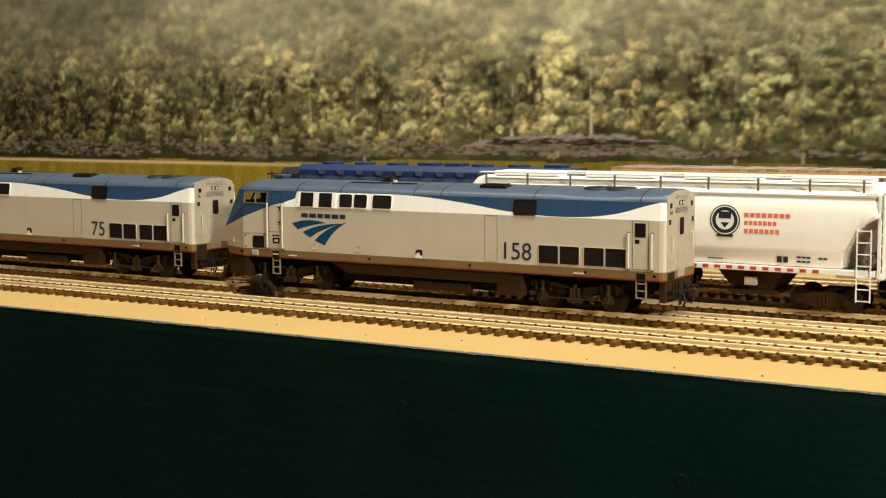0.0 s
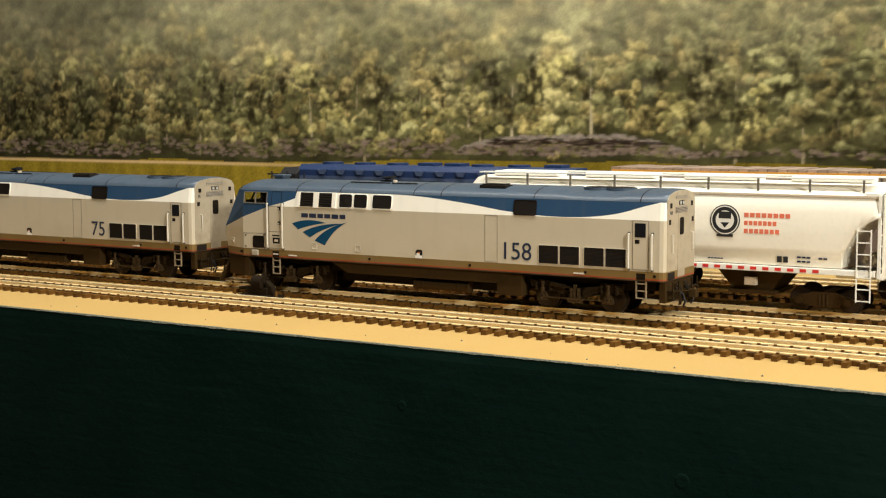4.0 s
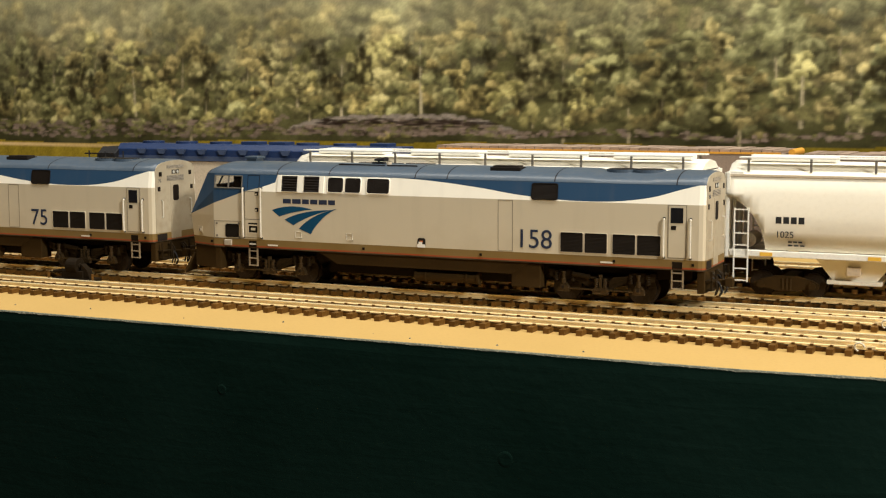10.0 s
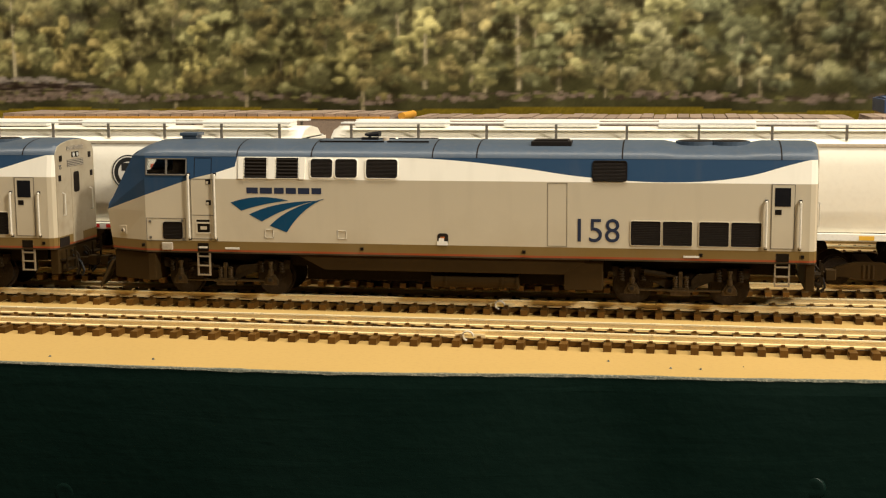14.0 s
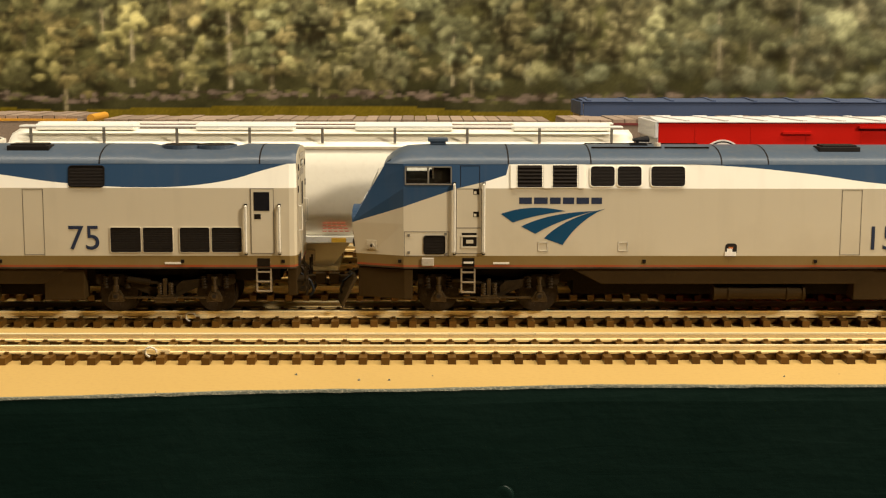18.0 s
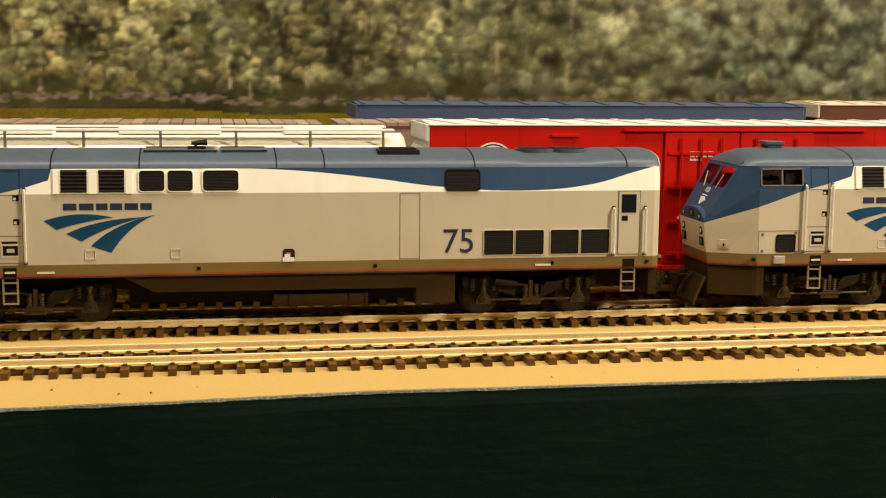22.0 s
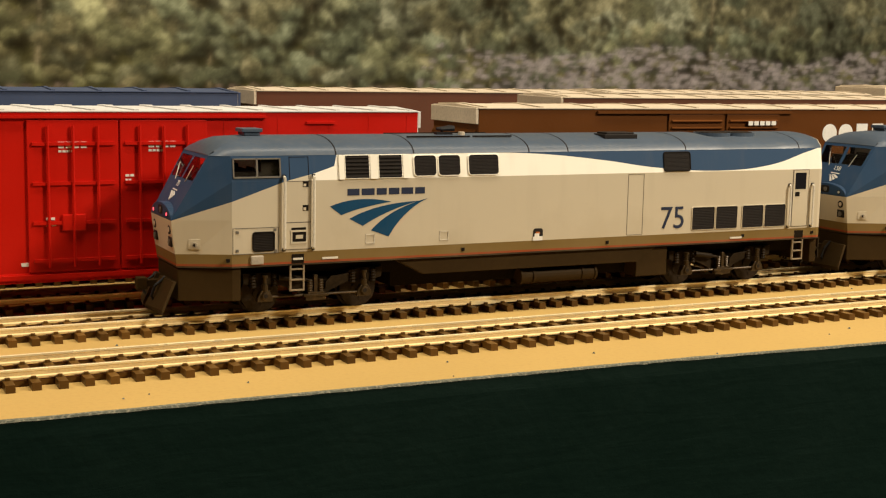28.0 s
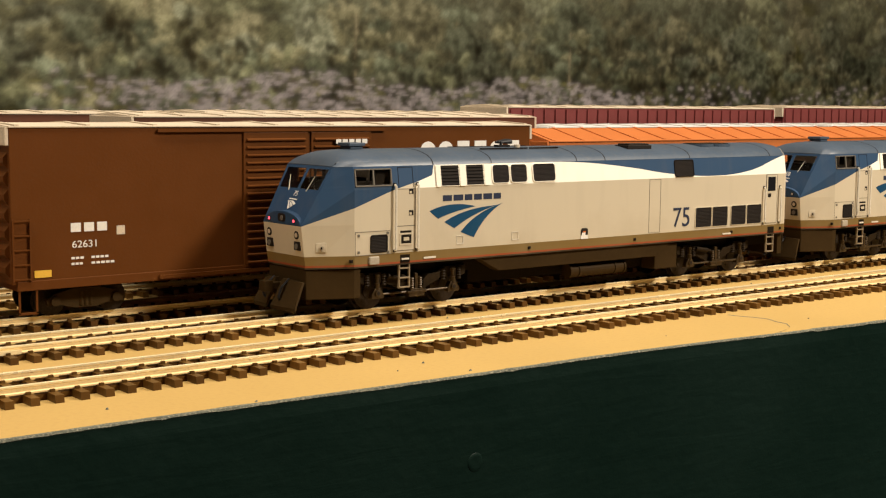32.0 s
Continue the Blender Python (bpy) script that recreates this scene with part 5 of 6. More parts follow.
def loaded_flatcar(x, length, top, label, tail):
    root = thing("flat_car", (x, LINES["fourth"] * MM, RAIL * MM), label, "flat car", "stored rolling stock")
    L = length
    part("frame", Geo().box(0, L, -17.5, 17.5, 12, 20), M["rust"], root, bevel=0.3)
    part("side_wall", Geo().box(1, L - 1, -17.8, 17.8, 20, top - 1.2), M["rust"], root, bevel=0.3)
    n = int(L / 4.6)
    for i in range(n):
        u = 1 + i * (L - 2) / n
        part("deck_plank", Geo().box(u + 0.2, u + (L - 2) / n - 0.2, -17.2, 17.2, top - 1.4, top - 0.2 + random.uniform(0, 0.5)), M["rust"], root)
    part("deck_edge", Geo().box(2, L * 0.99, -18.0, -17.2, top - 2.0, top - 1.1), M["yellow"] if tail else M["maroon"], root)
    if tail:
        part("end_cap", Geo().cyl((L + 2, -12, top - 1.2), (L + 2, 12, top - 1.2), 1.5, 14), M["yellow"], root)
    freight_truck(root, 24)
    freight_truck(root, L - 24)


hopper(-0.3475, 197.0, "off-white covered hopper car with red and white sill stripe", True)
hopper(-0.1435, 218.0, "off-white covered hopper car with ladders and black lettering marks", False)
red_boxcar()
brown_boxcar()
boxcar(0.535, LINES["third"], 268, 53.7, "orange-brown boxcar with a plain ribbed roof", "orange", "orange", base=8, rise=4.0, roof_ribs=17)
hood_diesel()
loaded_flatcar(-0.296, 168, 57.6, "rust-brown planked flat car with yellow edge", True)
loaded_flatcar(-0.121, 170, 56.2, "rust-brown planked flat car", False)
loaded_flatcar(0.0525, 176, 56.4, "weathered grey-brown planked flat car", False)
boxcar(0.0652, LINES["fifth"], 198, 62.4, "dark blue boxcar with a pale roof end on a back track", "navy", "navy", ends="cream", group="back track boxcars")
boxcar(0.268, LINES["fifth"], 160, 63.2, "dull brown boxcar with a cream roof end on a back track", "brown2", "cream", group="back track boxcars")
boxcar(0.434, LINES["fifth"], 160, 63.6, "dull brown boxcar on a back track", "brown2", "cream", group="back track boxcars")
boxcar(0.380, LINES["fourth"], 196, 62.8, "dull brown boxcar with a cream roof on a back track", "brown2", "cream", group="back track boxcars")
boxcar(0.582, LINES["fourth"], 200, 58.2, "boxcar with a pale white roof on a back track", "brown2", "redroof", group="back track boxcars")
boxcar(0.790, LINES["fourth"], 200, 58.2, "boxcar with a pale white roof on a back track", "brown2", "redroof", group="back track boxcars")
boxcar(0.602, LINES["fifth"], 208, 67.0, "maroon ribbed boxcar with a cream roof end", "maroon", "cream", style="ribbed", group="back track boxcars")
boxcar(0.816, LINES["fifth"], 208, 68.0, "maroon ribbed boxcar with a cream roof end", "maroon", "cream", style="ribbed", group="back track boxcars")

# ---- tracks in place ----
track("front", "brown-tied model track along the board edge", -1300, 1300, -600, 640)
track("main", "brown-tied model track under the locomotives", -1300, 1300, -700, 760)
track("third", "brown-tied model track under the freight cars", -1300, 1300, -800, 820)
track("fourth", "model track under stored cars", -1300, 1300, 0, 0)
track("fifth", "model track under stored cars at the back", -1300, 1300, 0, 0)


# ---- printed forest backdrop ----
def forest_print():
    """A printed photograph of a wooded slope, painted dab by dab on a fine sheet."""
    X0, X1, Z0, Z1, CX, CZ = -1.45, 1.75, -0.005, 0.265, 0.00125, 0.00115
    W, H = int((X1 - X0) / CX), int((Z1 - Z0) / CZ)
    rng = np.random.default_rng(7)
    img = np.zeros((H, W, 3))
    zz = (np.arange(H) + 0.5) * CZ + Z0
    xx = (np.arange(W) + 0.5) * CX + X0

    def srgb(c):
        return (np.array(c) / 255.0) ** 2.2

    def smooth_noise(n, size):
        pts = rng.random(n + 4)
        t = np.linspace(0, n, size)
        i = t.astype(int)
        f = t - i
        f = f * f * (3 - 2 * f)
        return pts[i] * (1 - f) + pts[i + 1] * f

    far = srgb((146, 143, 116))

    # brighter and dimmer light along the slope, multiplied into the print's colours
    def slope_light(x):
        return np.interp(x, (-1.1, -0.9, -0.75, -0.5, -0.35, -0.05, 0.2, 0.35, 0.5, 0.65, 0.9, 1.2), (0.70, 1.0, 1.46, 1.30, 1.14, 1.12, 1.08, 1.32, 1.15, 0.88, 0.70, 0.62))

    # mottled green ground tone: hazy above, deeper below
    img[:] = srgb((84, 83, 54))
    for n, amp in ((90, 0.5), (300, 0.35), (900, 0.25)):
        rows_n = max(3, int(n * (H * CZ) / (W * CX)))
        grid = rng.random((rows_n + 2, n + 2))
        tz, tx = np.linspace(0, rows_n, H), np.linspace(0, n, W)
        iz, ix = tz.astype(int), tx.astype(int)
        fz, fx = (tz - iz)[:, None], (tx - ix)[None, :]
        fz, fx = fz * fz * (3 - 2 * fz), fx * fx * (3 - 2 * fx)
        v = (grid[iz][:, ix] * (1 - fx) + grid[iz][:, ix + 1] * fx) * (1 - fz) + (grid[iz + 1][:, ix] * (1 - fx) + grid[iz + 1][:, ix + 1] * fx) * fz
        img *= (1 + amp * (v - 0.5) * 1.6)[:, :, None]
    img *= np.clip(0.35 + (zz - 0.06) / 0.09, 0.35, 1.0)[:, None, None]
    up = np.clip((zz - 0.12) / 0.09, 0, 1)[:, None, None]
    up = up * (0.75 - 0.5 * np.clip((xx + 0.5) / 0.3, 0, 1))[None, :, None]
    img[:] = img * (1 - up) + far * up

    def dab(x, z, rx, rz, colour, soft):
        c0, r0 = (x - X0) / CX, (z - Z0) / CZ
        ax, az = max(rx / CX, 0.6), max(rz / CZ, 0.6)
        a, b = int(max(0, c0 - ax - 1)), int(min(W, c0 + ax + 2))
        c, d = int(max(0, r0 - az - 1)), int(min(H, r0 + az + 2))
        if a >= b or c >= d:
            return
        gx = (np.arange(a, b) + 0.5 - c0) / ax
        gz = (np.arange(c, d) + 0.5 - r0) / az
        m = np.clip((1.25 - np.sqrt(gx[None, :] ** 2 + gz[:, None] ** 2)) * 1.6, 0, 1)[:, :, None] * soft
        img[c:d, a:b] = img[c:d, a:b] * (1 - m) + colour * m

    def trunk(x, z0, z1, w, colour):
        lean = rng.normal(0, 0.03)
        n = int((z1 - z0) / 0.0012)
        for i in range(n):
            z = z0 + i * 0.0012
            if rng.random() < 0.12:
                continue
            dab(x + lean * (z - z0) + rng.normal(0, 0.0002), z, w * (1.1 - 0.5 * i / n), 0.0013, colour * rng.uniform(0.75, 1.15), 0.8)

    def tile(size, waves):
        """Smooth noise that repeats at its edges."""
        out, total = np.zeros((size, size)), 0.0
        for n, amp in waves:
            grid = rng.random((n, n))
            t = np.arange(size) * n / size
            i = t.astype(int)
            f = t - i
            f = f * f * (3 - 2 * f)
            a, b = grid[i % n], grid[(i + 1) % n]
            rowed = a * (1 - f[:, None]) + b * f[:, None]
            out += amp * (rowed[:, i % n] * (1 - f) + rowed[:, (i + 1) % n] * f)
            total += amp
        out /= total
        return (out - out.mean()) / out.std()

    outline_tile = tile(360, ((45, 1.0), (90, 0.7), (150, 0.45)))
    clump_tile = tile(360, ((52, 1.0), (88, 0.9), (150, 0.35)))
    leaf_tile = tile(360, ((120, 1.0), (180, 0.7)))

    def bough(x, z, rx, rz, haze, tint, gain):
        """One leafy mass: ragged outline, broken into clumps, top light and dark underside put into the colour."""
        lit, mid, low = srgb((168, 161, 112)) * tint, srgb((104, 100, 66)) * tint, srgb((36, 33, 24)) * tint
        c0, r0, ax, az = (x - X0) / CX, (z - Z0) / CZ, rx / CX, rz / CZ
        a, b = int(max(0, c0 - ax * 1.4)), int(min(W, c0 + ax * 1.4 + 1))
        c, d = int(max(0, r0 - az * 1.5)), int(min(H, r0 + az * 1.5 + 1))
        if a >= b or c >= d:
            return
        gx = ((np.arange(a, b) + 0.5 - c0) / ax)[None, :]
        gz = ((np.arange(c, d) + 0.5 - r0) / az)[:, None]
        ox, oz = rng.integers(0, 360, 2)
        ii, jj = (np.arange(c, d) + oz) % 360, (np.arange(a, b) + ox) % 360
        rough, clump, leaf = [t[np.ix_(ii, jj)] for t in (outline_tile, clump_tile, leaf_tile)]
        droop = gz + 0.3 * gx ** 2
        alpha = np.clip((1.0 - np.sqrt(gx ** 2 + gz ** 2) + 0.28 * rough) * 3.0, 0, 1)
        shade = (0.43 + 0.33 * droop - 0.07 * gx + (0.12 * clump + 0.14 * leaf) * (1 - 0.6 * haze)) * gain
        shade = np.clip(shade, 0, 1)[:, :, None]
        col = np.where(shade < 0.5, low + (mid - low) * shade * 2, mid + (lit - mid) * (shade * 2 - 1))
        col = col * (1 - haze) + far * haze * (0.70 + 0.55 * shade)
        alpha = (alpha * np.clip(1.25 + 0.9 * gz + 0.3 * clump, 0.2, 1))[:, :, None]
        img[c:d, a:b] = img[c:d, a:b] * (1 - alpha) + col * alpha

    def tree(x, top, half, tall, haze, tint):
        """A tree as tiers of boughs from its top down, the lower ones wider and in front."""
        near = min(1.0, max(0.0, (x - 0.1) / 0.5))
        if rng.random() < 0.35 * near:
            return
        half, tall = half * (1 + 0.75 * near), tall * (1 + 0.55 * near)
        haze *= 1.0 - 0.45 * min(1.0, max(0.0, (x + 0.5) / 0.3))
        lean, gain = rng.normal(0, 0.12), rng.uniform(0.8, 1.2)
        if rng.random() < 0.3 * (1 - haze):
            trunk(x + rng.normal(0, half * 0.4), top - tall * 1.2, top - tall * rng.uniform(0.2, 0.5), rng.uniform(0.0007, 0.0013), srgb((132, 124, 98)) * rng.uniform(0.7, 1.1))
        n = rng.integers(6, 11)
        for k in range(n):
            f = (k + rng.uniform(-0.3, 0.5)) / n
            reach = half * (0.25 + 0.9 * math.sqrt(max(0.0, f)))
            bx = x + lean * half * f + rng.uniform(-1, 1) * reach
            bz = top - f * tall + rng.normal(0, 0.002)
            rx, rz = half * rng.uniform(0.32, 0.62), half * rng.uniform(0.20, 0.42)
            # shade below the bough, put in as a dark dab
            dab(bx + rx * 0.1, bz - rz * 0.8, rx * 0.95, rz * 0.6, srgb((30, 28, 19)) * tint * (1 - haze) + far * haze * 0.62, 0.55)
            bough(bx, bz, rx, rz, haze, tint, gain * rng.uniform(0.8, 1.15) * (1.08 - 0.3 * f))

    tints = (np.array((1.0, 1.0, 1.0)), np.array((1.10, 1.02, 0.88)), np.array((0.80, 0.86, 0.84)), np.array((1.15, 1.15, 1.0)), np.array((0.62, 0.65, 0.62)), np.array((0.9, 0.82, 0.72)))

    def tone(x):
        t = tints[rng.integers(6)] * rng.uniform(0.75, 1.2)
        cool = np.clip((x + 0.3) / 0.7, 0, 1)
        return t * (1 - cool * np.array((0.30, 0.17, -0.32)))

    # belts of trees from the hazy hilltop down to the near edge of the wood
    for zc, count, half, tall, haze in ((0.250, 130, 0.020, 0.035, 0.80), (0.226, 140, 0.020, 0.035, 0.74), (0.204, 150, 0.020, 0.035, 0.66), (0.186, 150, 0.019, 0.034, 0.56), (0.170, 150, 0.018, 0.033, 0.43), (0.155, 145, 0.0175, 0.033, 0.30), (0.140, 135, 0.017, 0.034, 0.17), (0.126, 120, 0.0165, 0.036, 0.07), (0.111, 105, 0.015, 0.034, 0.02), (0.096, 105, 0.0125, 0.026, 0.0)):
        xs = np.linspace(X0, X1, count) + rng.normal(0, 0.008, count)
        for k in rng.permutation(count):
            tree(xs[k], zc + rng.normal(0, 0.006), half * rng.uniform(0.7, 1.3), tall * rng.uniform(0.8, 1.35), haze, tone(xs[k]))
    for x, z0, z1, w in ((-0.54, 0.066, 0.112, 0.0014), (-0.47, 0.07, 0.125, 0.0013), (-0.182, 0.064, 0.10, 0.0014), (-0.12, 0.064, 0.118, 0.0015), (0.19, 0.06, 0.12, 0.0015), (0.235, 0.07, 0.13, 0.0013), (-0.74, 0.07, 0.11, 0.0013), (0.02, 0.066, 0.10, 0.0012), (0.72, 0.085, 0.135, 0.0014), (0.93, 0.085, 0.13, 0.0013)):
        trunk(x, z0, z1, w, srgb((140, 133, 108)))
        for k in range(4):
            bough(x + rng.normal(0, 0.008), z0 + (z1 - z0) * rng.uniform(0.2, 1.0), 0.007, 0.0045, 0.05, tone(x), rng.uniform(0.8, 1.1))
    # low growth along the foot of the wood
    for x in np.linspace(X0, X1, 330):
        z = 0.072 + rng.normal(0, 0.006) + (0.014 if -0.6 < x < -0.4 else 0.024 if x > 0.5 else 0)
        bough(x + rng.normal(0, 0.006), z, rng.uniform(0.006, 0.012), rng.uniform(0.004, 0.008), 0.03, tone(x), rng.uniform(0.7, 1.12))
    # shade in the deep hollows between the trees, put in as dark dabs
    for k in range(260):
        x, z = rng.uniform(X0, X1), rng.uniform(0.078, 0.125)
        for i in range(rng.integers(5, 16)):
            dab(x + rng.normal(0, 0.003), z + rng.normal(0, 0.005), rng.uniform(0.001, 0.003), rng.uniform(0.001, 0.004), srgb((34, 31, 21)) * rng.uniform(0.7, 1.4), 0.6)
    # broad lights and shades over the whole slope, put into the print's colours
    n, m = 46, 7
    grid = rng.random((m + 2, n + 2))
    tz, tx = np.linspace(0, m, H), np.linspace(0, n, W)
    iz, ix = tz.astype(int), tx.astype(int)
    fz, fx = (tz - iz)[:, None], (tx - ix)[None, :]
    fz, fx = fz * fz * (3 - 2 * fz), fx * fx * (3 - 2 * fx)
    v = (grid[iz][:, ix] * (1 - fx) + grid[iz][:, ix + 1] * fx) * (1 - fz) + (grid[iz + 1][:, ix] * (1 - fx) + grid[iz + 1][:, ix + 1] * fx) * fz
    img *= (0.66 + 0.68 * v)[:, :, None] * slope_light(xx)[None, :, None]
    # haze softens the upper slope
    hazy = img.copy()
    for k in range(3):
        for ax in (0, 1):
            hazy = 0.4 * hazy + 0.3 * np.roll(hazy, 1, ax) + 0.3 * np.roll(hazy, -1, ax)
    lift = np.clip((zz - 0.115) / 0.05, 0, 1)[:, None, None] * np.clip(1 - (xx + 0.45) / 0.3, 0.35, 1)[None, :, None]
    img[:] = img * (1 - lift) + hazy * lift
    # the print itself is a little soft
    for ax in (0, 1):
        img[:] = 0.76 * img + 0.12 * np.roll(img, 1, ax) + 0.12 * np.roll(img, -1, ax)
    # rocky bank: grey-violet blocks with dark clefts
    edge = 0.0545 + 0.004 * smooth_noise(60, W)
    for k in range(12000):
        x = rng.uniform(X0, X1)
        e = edge[min(W - 1, int((x - X0) / CX))]
        bank = 1.0 if -0.59 < x < -0.39 else 0.32 if x < -0.59 else min(0.75, 6 * (x - 0.47)) if 0.47 < x < 1.02 else 0.15
        top = 0.016 * math.sin(math.pi * (x + 0.59) / 0.2) ** 0.5 if -0.59 < x < -0.39 else 0.014 if x < -0.59 else 0.031 + 0.005 * math.sin(x * 30) if x > 0.47 else 0.004
        h = rng.random()
        z = e + h * top - (0.004 if x < -0.6 else 0.0)
        if rng.random() > bank:
            continue
        crest = h > 0.78 and -0.59 < x < -0.39
        tone_r = srgb((134, 126, 118)) if crest else srgb((142, 138, 142)) if x > 0.47 else srgb((118, 105, 96))
        colour = tone_r * rng.uniform(0.55, 1.15) if rng.random() < (0.8 if x > 0.47 else 0.55) or crest else srgb((58, 50, 42)) * rng.uniform(0.6, 1.2) if rng.random() < 0.5 else srgb((98, 97, 60)) * rng.uniform(0.6, 1.2)
        dab(x, z, rng.uniform(0.0015, 0.0048), rng.uniform(0.0008, 0.0019), colour, 0.65)
    # clefts under the crest of the outcrop
    for k in range(70):
        x = rng.uniform(-0.56, -0.41)
        dab(x, 0.0665 + rng.normal(0, 0.0016), rng.uniform(0.003, 0.008), 0.0008, srgb((40, 33, 28)), 0.8)
    # eastwards the photograph is softer still
    soft = img.copy()
    for k in range(3):
        for ax in (0, 1):
            soft = 0.4 * soft + 0.3 * np.roll(soft, 1, ax) + 0.3 * np.roll(soft, -1, ax)
    east = np.clip((xx - 0.0) / 0.4, 0, 0.6)[None, :, None]
    img[:] = img * (1 - east) + soft * east
    # meadow below with a pale road on the far west
    low = (edge - 0.0055 - 0.0035 * np.clip((-0.6 - xx) / 0.1, 0, 1))[None, :] - zz[:, None]
    grass = (srgb((122, 108, 34))[None, None, :] * (1 - 0.4 * np.clip((xx + 0.75) / 0.4, 0, 1))[None, :, None]) * (0.8 + 0.35 * smooth_noise(400, W))[None, :, None] * (0.85 + 0.3 * rng.random((H, W)))[:, :, None]
    img[:] = np.where((low > 0)[:, :, None], grass, img)
    road = np.abs(zz[:, None] - (0.0445 + 0.0015 * smooth_noise(12, W) + 0.006 * np.clip((xx + 0.75) / 0.5, 0, 1))[None, :])
    west = (np.clip((-0.62 - xx) / 0.25, 0, 1))[None, :]
    m = (np.clip(1.4 - road / 0.0014, 0, 1) * west * 0.9)[:, :, None]
    img[:] = img * (1 - m) + srgb((196, 170, 122)) * m
    img[:] *= (0.90 + 0.2 * rng.random((H, W)))[:, :, None]

    xs = np.linspace(X0, X1, W)
    zs = np.linspace(Z0, Z1, H)
    co = np.empty((H, W, 3), np.float32)
    co[:, :, 0], co[:, :, 2] = xs[None, :], zs[:, None]
    co[:, :, 1] = 0.43
    idx = np.arange(H * W).reshape(H, W)
    quads = np.stack([idx[:-1, :-1], idx[:-1, 1:], idx[1:, 1:], idx[1:, :-1]], -1).reshape(-1, 4)
    me = bpy.data.meshes.new("backdrop")
    me.vertices.add(H * W)
    me.vertices.foreach_set("co", co.ravel())
    me.loops.add(quads.size)
    me.loops.foreach_set("vertex_index", quads.ravel().astype(np.int32))
    me.polygons.add(len(quads))
    me.polygons.foreach_set("loop_start", np.arange(0, quads.size, 4, dtype=np.int32))
    me.polygons.foreach_set("loop_total", np.full(len(quads), 4, np.int32))
    me.update(calc_edges=True)
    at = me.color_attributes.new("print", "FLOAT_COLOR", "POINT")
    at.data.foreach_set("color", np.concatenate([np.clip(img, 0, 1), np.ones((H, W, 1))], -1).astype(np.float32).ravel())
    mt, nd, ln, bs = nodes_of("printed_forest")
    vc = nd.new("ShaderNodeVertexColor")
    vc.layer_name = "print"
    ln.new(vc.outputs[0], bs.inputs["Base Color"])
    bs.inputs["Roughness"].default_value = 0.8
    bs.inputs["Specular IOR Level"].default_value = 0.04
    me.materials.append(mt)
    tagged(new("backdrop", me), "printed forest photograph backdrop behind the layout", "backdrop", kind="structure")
    part("wall_backing", Geo().box(-1450, 1750, 432, 440, -16, 500), M["room"])["kind"] = "structure"


forest_print()


# ---- small things beside the tracks ----
def ground_throw():
    root = thing("switch_stand", (-0.434, -0.020, 0.0), "black hand-thrown switch stand beside the track", "switch stand")
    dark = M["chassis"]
    part("base", Geo().box(-11, 11, -4.5, 4.5, 0, 1.6).box(-6, 6, -3.2, 3.2, 1.6, 5.0), dark, root, bevel=0.3)
    part("weight", Geo().cyl((-3.0, -1, 7.2), (3.0, -1, 7.2), 3.6, 18).cyl((-3.8, -1, 7.2), (3.8, -1, 7.2), 1.3, 12), dark, root, bevel=0.25)
    part("bracket", Geo().prism("y", [(4.0, 1.6), (9.5, 1.6), (8.0, 5.6), (4.6, 8.4)], -2.2, 1.2), dark, root, bevel=0.2)
    part("lever", Geo().tube([(0, -1.6, 4), (-6, -2.2, 5.0), (-11, -2.8, 4.2)], 0.8, 8), dark, root)
    for u in (-13, 12.5):
        part("post", Geo().cyl((u, -4, 0), (u, -4, 4.2), 0.6, 8), M["tie"], root)
    part("throw_bar", Geo().box(-1.2, 1.2, 2, 22, 0.8, 1.6), dark, root)


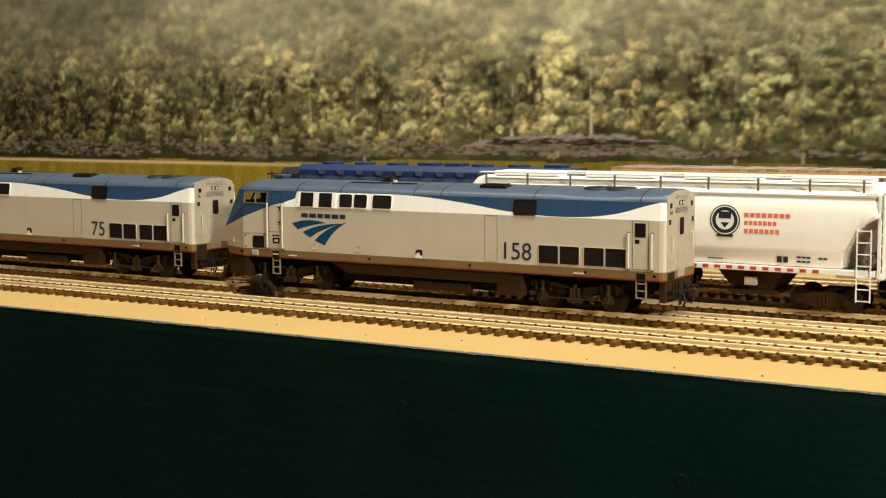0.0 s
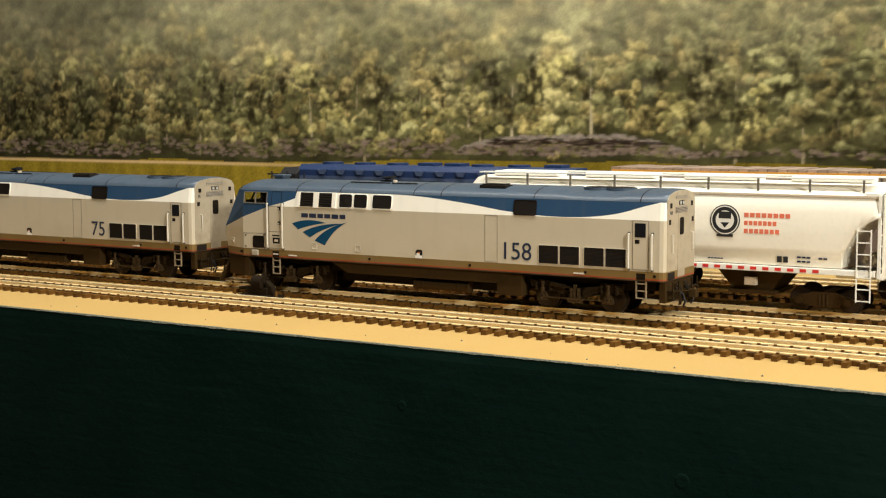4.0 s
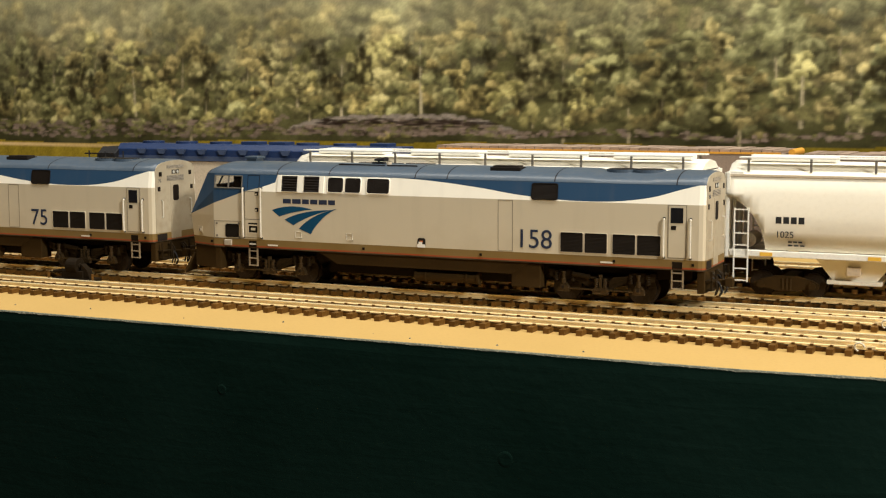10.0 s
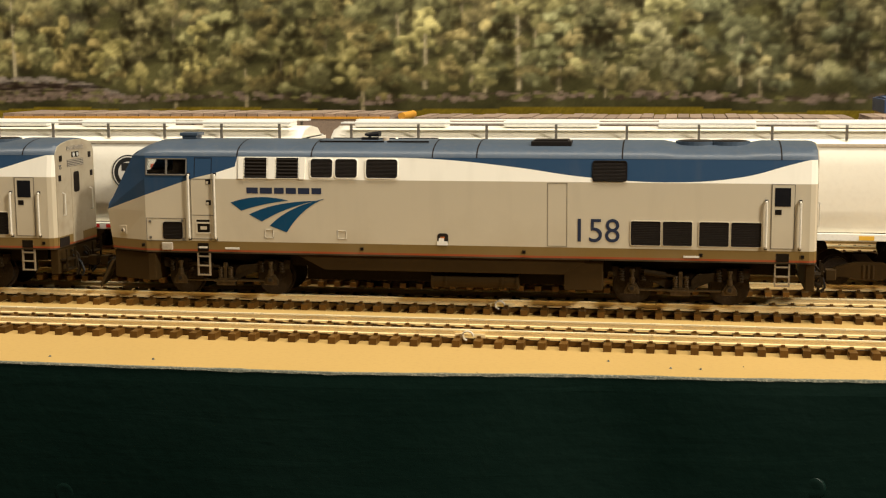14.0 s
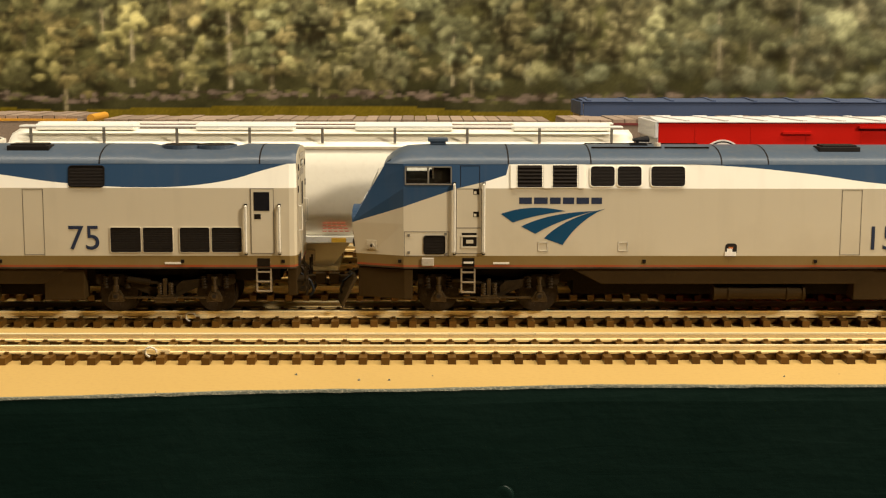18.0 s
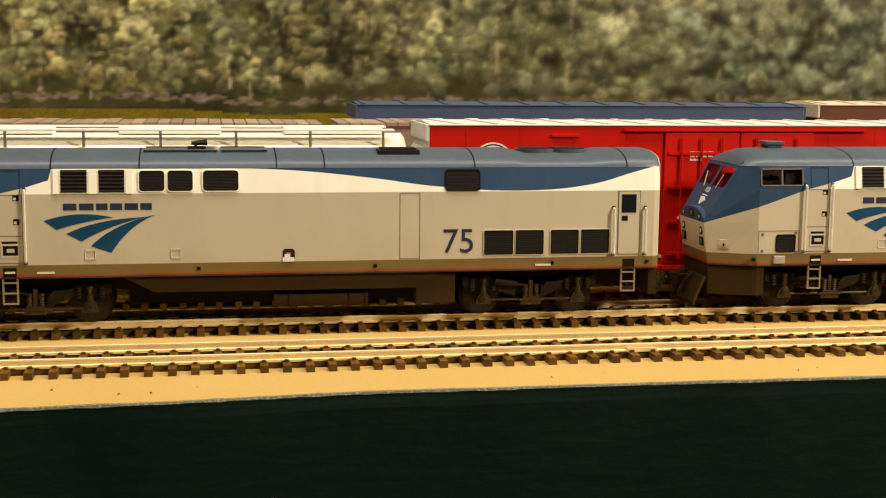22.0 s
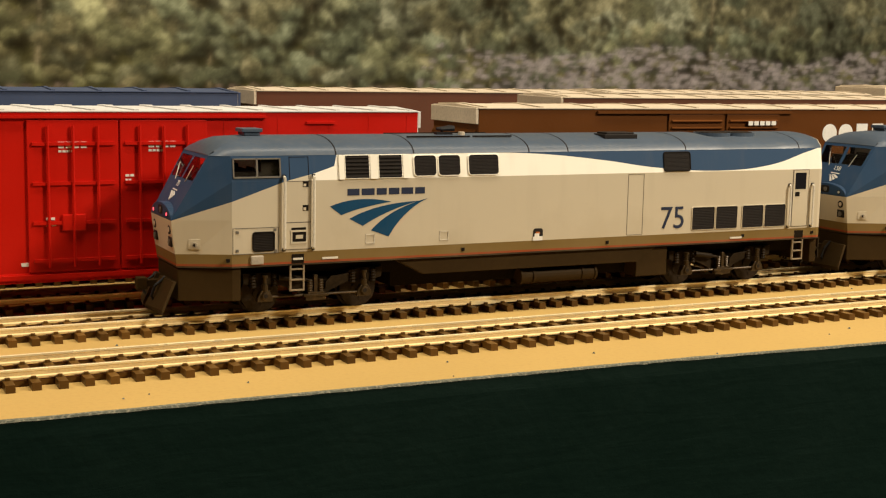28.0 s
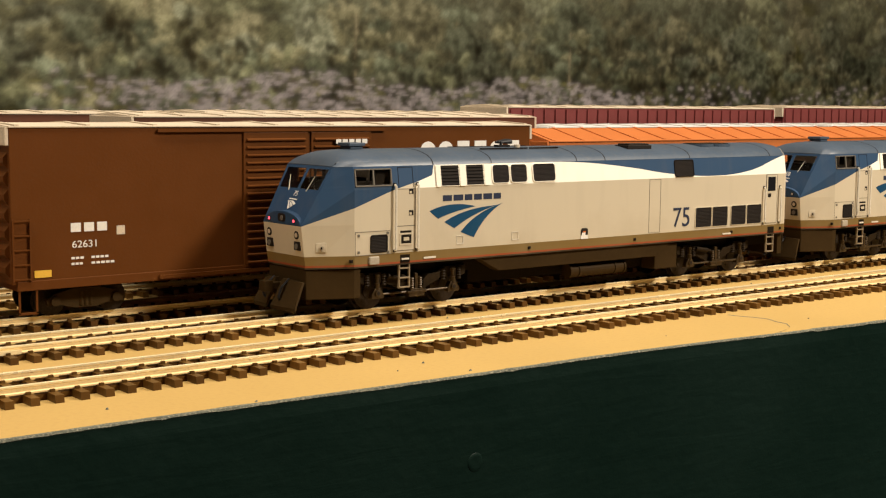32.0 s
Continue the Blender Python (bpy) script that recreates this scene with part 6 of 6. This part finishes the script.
ground_throw()
for x, y in ((-0.0758, LINES["front"] - 8.25), (-0.0732, -8.25), (0.128, LINES["front"] - 8.25), (0.30, -8.25)):
    joint = thing("rail_joiner", (x, y * MM, 0), "bright metal rail joiner with a soldered feeder", "rail joiner", "rail joiners")
    part("sleeve", Geo().box(-4.5, 4.5, -1.15, -0.4, 2.0, 3.1).box(-4.5, 4.5, 0.4, 1.15, 2.0, 3.1), M["rail"], joint)
    if x < 0:
        ring = [(1.6 * math.cos(a) - 0.6, -1.5 - 0.5 * math.sin(a), 2.6 + 1.5 * math.sin(a)) for a in [i * 0.5 for i in range(10)]]
        part("feeder_wire", Geo().tube(ring, 0.32), M["rod"], joint)

# a split in the board paint near the edge, and crumbs on the board
split = Geo()
for i, (x, y) in enumerate(((532.0, -69.0), (533.5, -74.0), (535.5, -78.5), (536.2, -83.0), (534.0, -88.0), (533.2, -93.0), (529.0, -97.5), (523.0, -100.6), (515.0, -102.6))):
    if i:
        split.add([(px - 0.3, py, 0.03), (x - 0.3, y, 0.03), (x + 0.3, y + 0.2, 0.10), (px + 0.3, py + 0.2, 0.10)], [(0, 1, 2, 3)])
    px, py = x, y
tagged(part("board_crack", split, M["edge"]), "dark split in the tan board paint", "crack", kind="structure")
crumbs = Geo()
for i in range(60):
    x = random.uniform(-600, 620)
    y = front_edge(x * MM) * 1000 + random.uniform(2, 22) if random.random() < 0.6 else random.uniform(-33, -18)
    r = random.uniform(0.15, 0.5)
    crumbs.cyl((x, y, 0), (x + 0.1, y, r), r, 5, r * 0.4)
tagged(part("crumbs", crumbs, M["edge"]), "small crumbs and chips scattered on the board", "debris", kind="stuff")


# ---- what moves ----
def motions():
    walk(lead, [(t, pose(x, 0, RAIL * MM)) for t, x in TRAIN])
    walk(second, [(t, pose(x - COUPLED, 0, RAIL * MM)) for t, x in TRAIN])
    ts = np.array([t for t, _ in TRAIN])
    xs = np.array([x for _, x in TRAIN])
    steps = [0.0, 5.3] + [round(5.5 + 0.1 * i, 1) for i in range(266)]
    for sets in (lead_sets, second_sets):
        for ws, ax in sets:
            rows = []
            for t in steps:
                turn = math.degrees((float(np.interp(t, ts, xs)) - xs[0]) / (WHEEL * MM))
                rows.append((t, pose(ax * MM, 0, WHEEL * MM, 0, turn, 0)))
            walk(ws, rows)


motions()
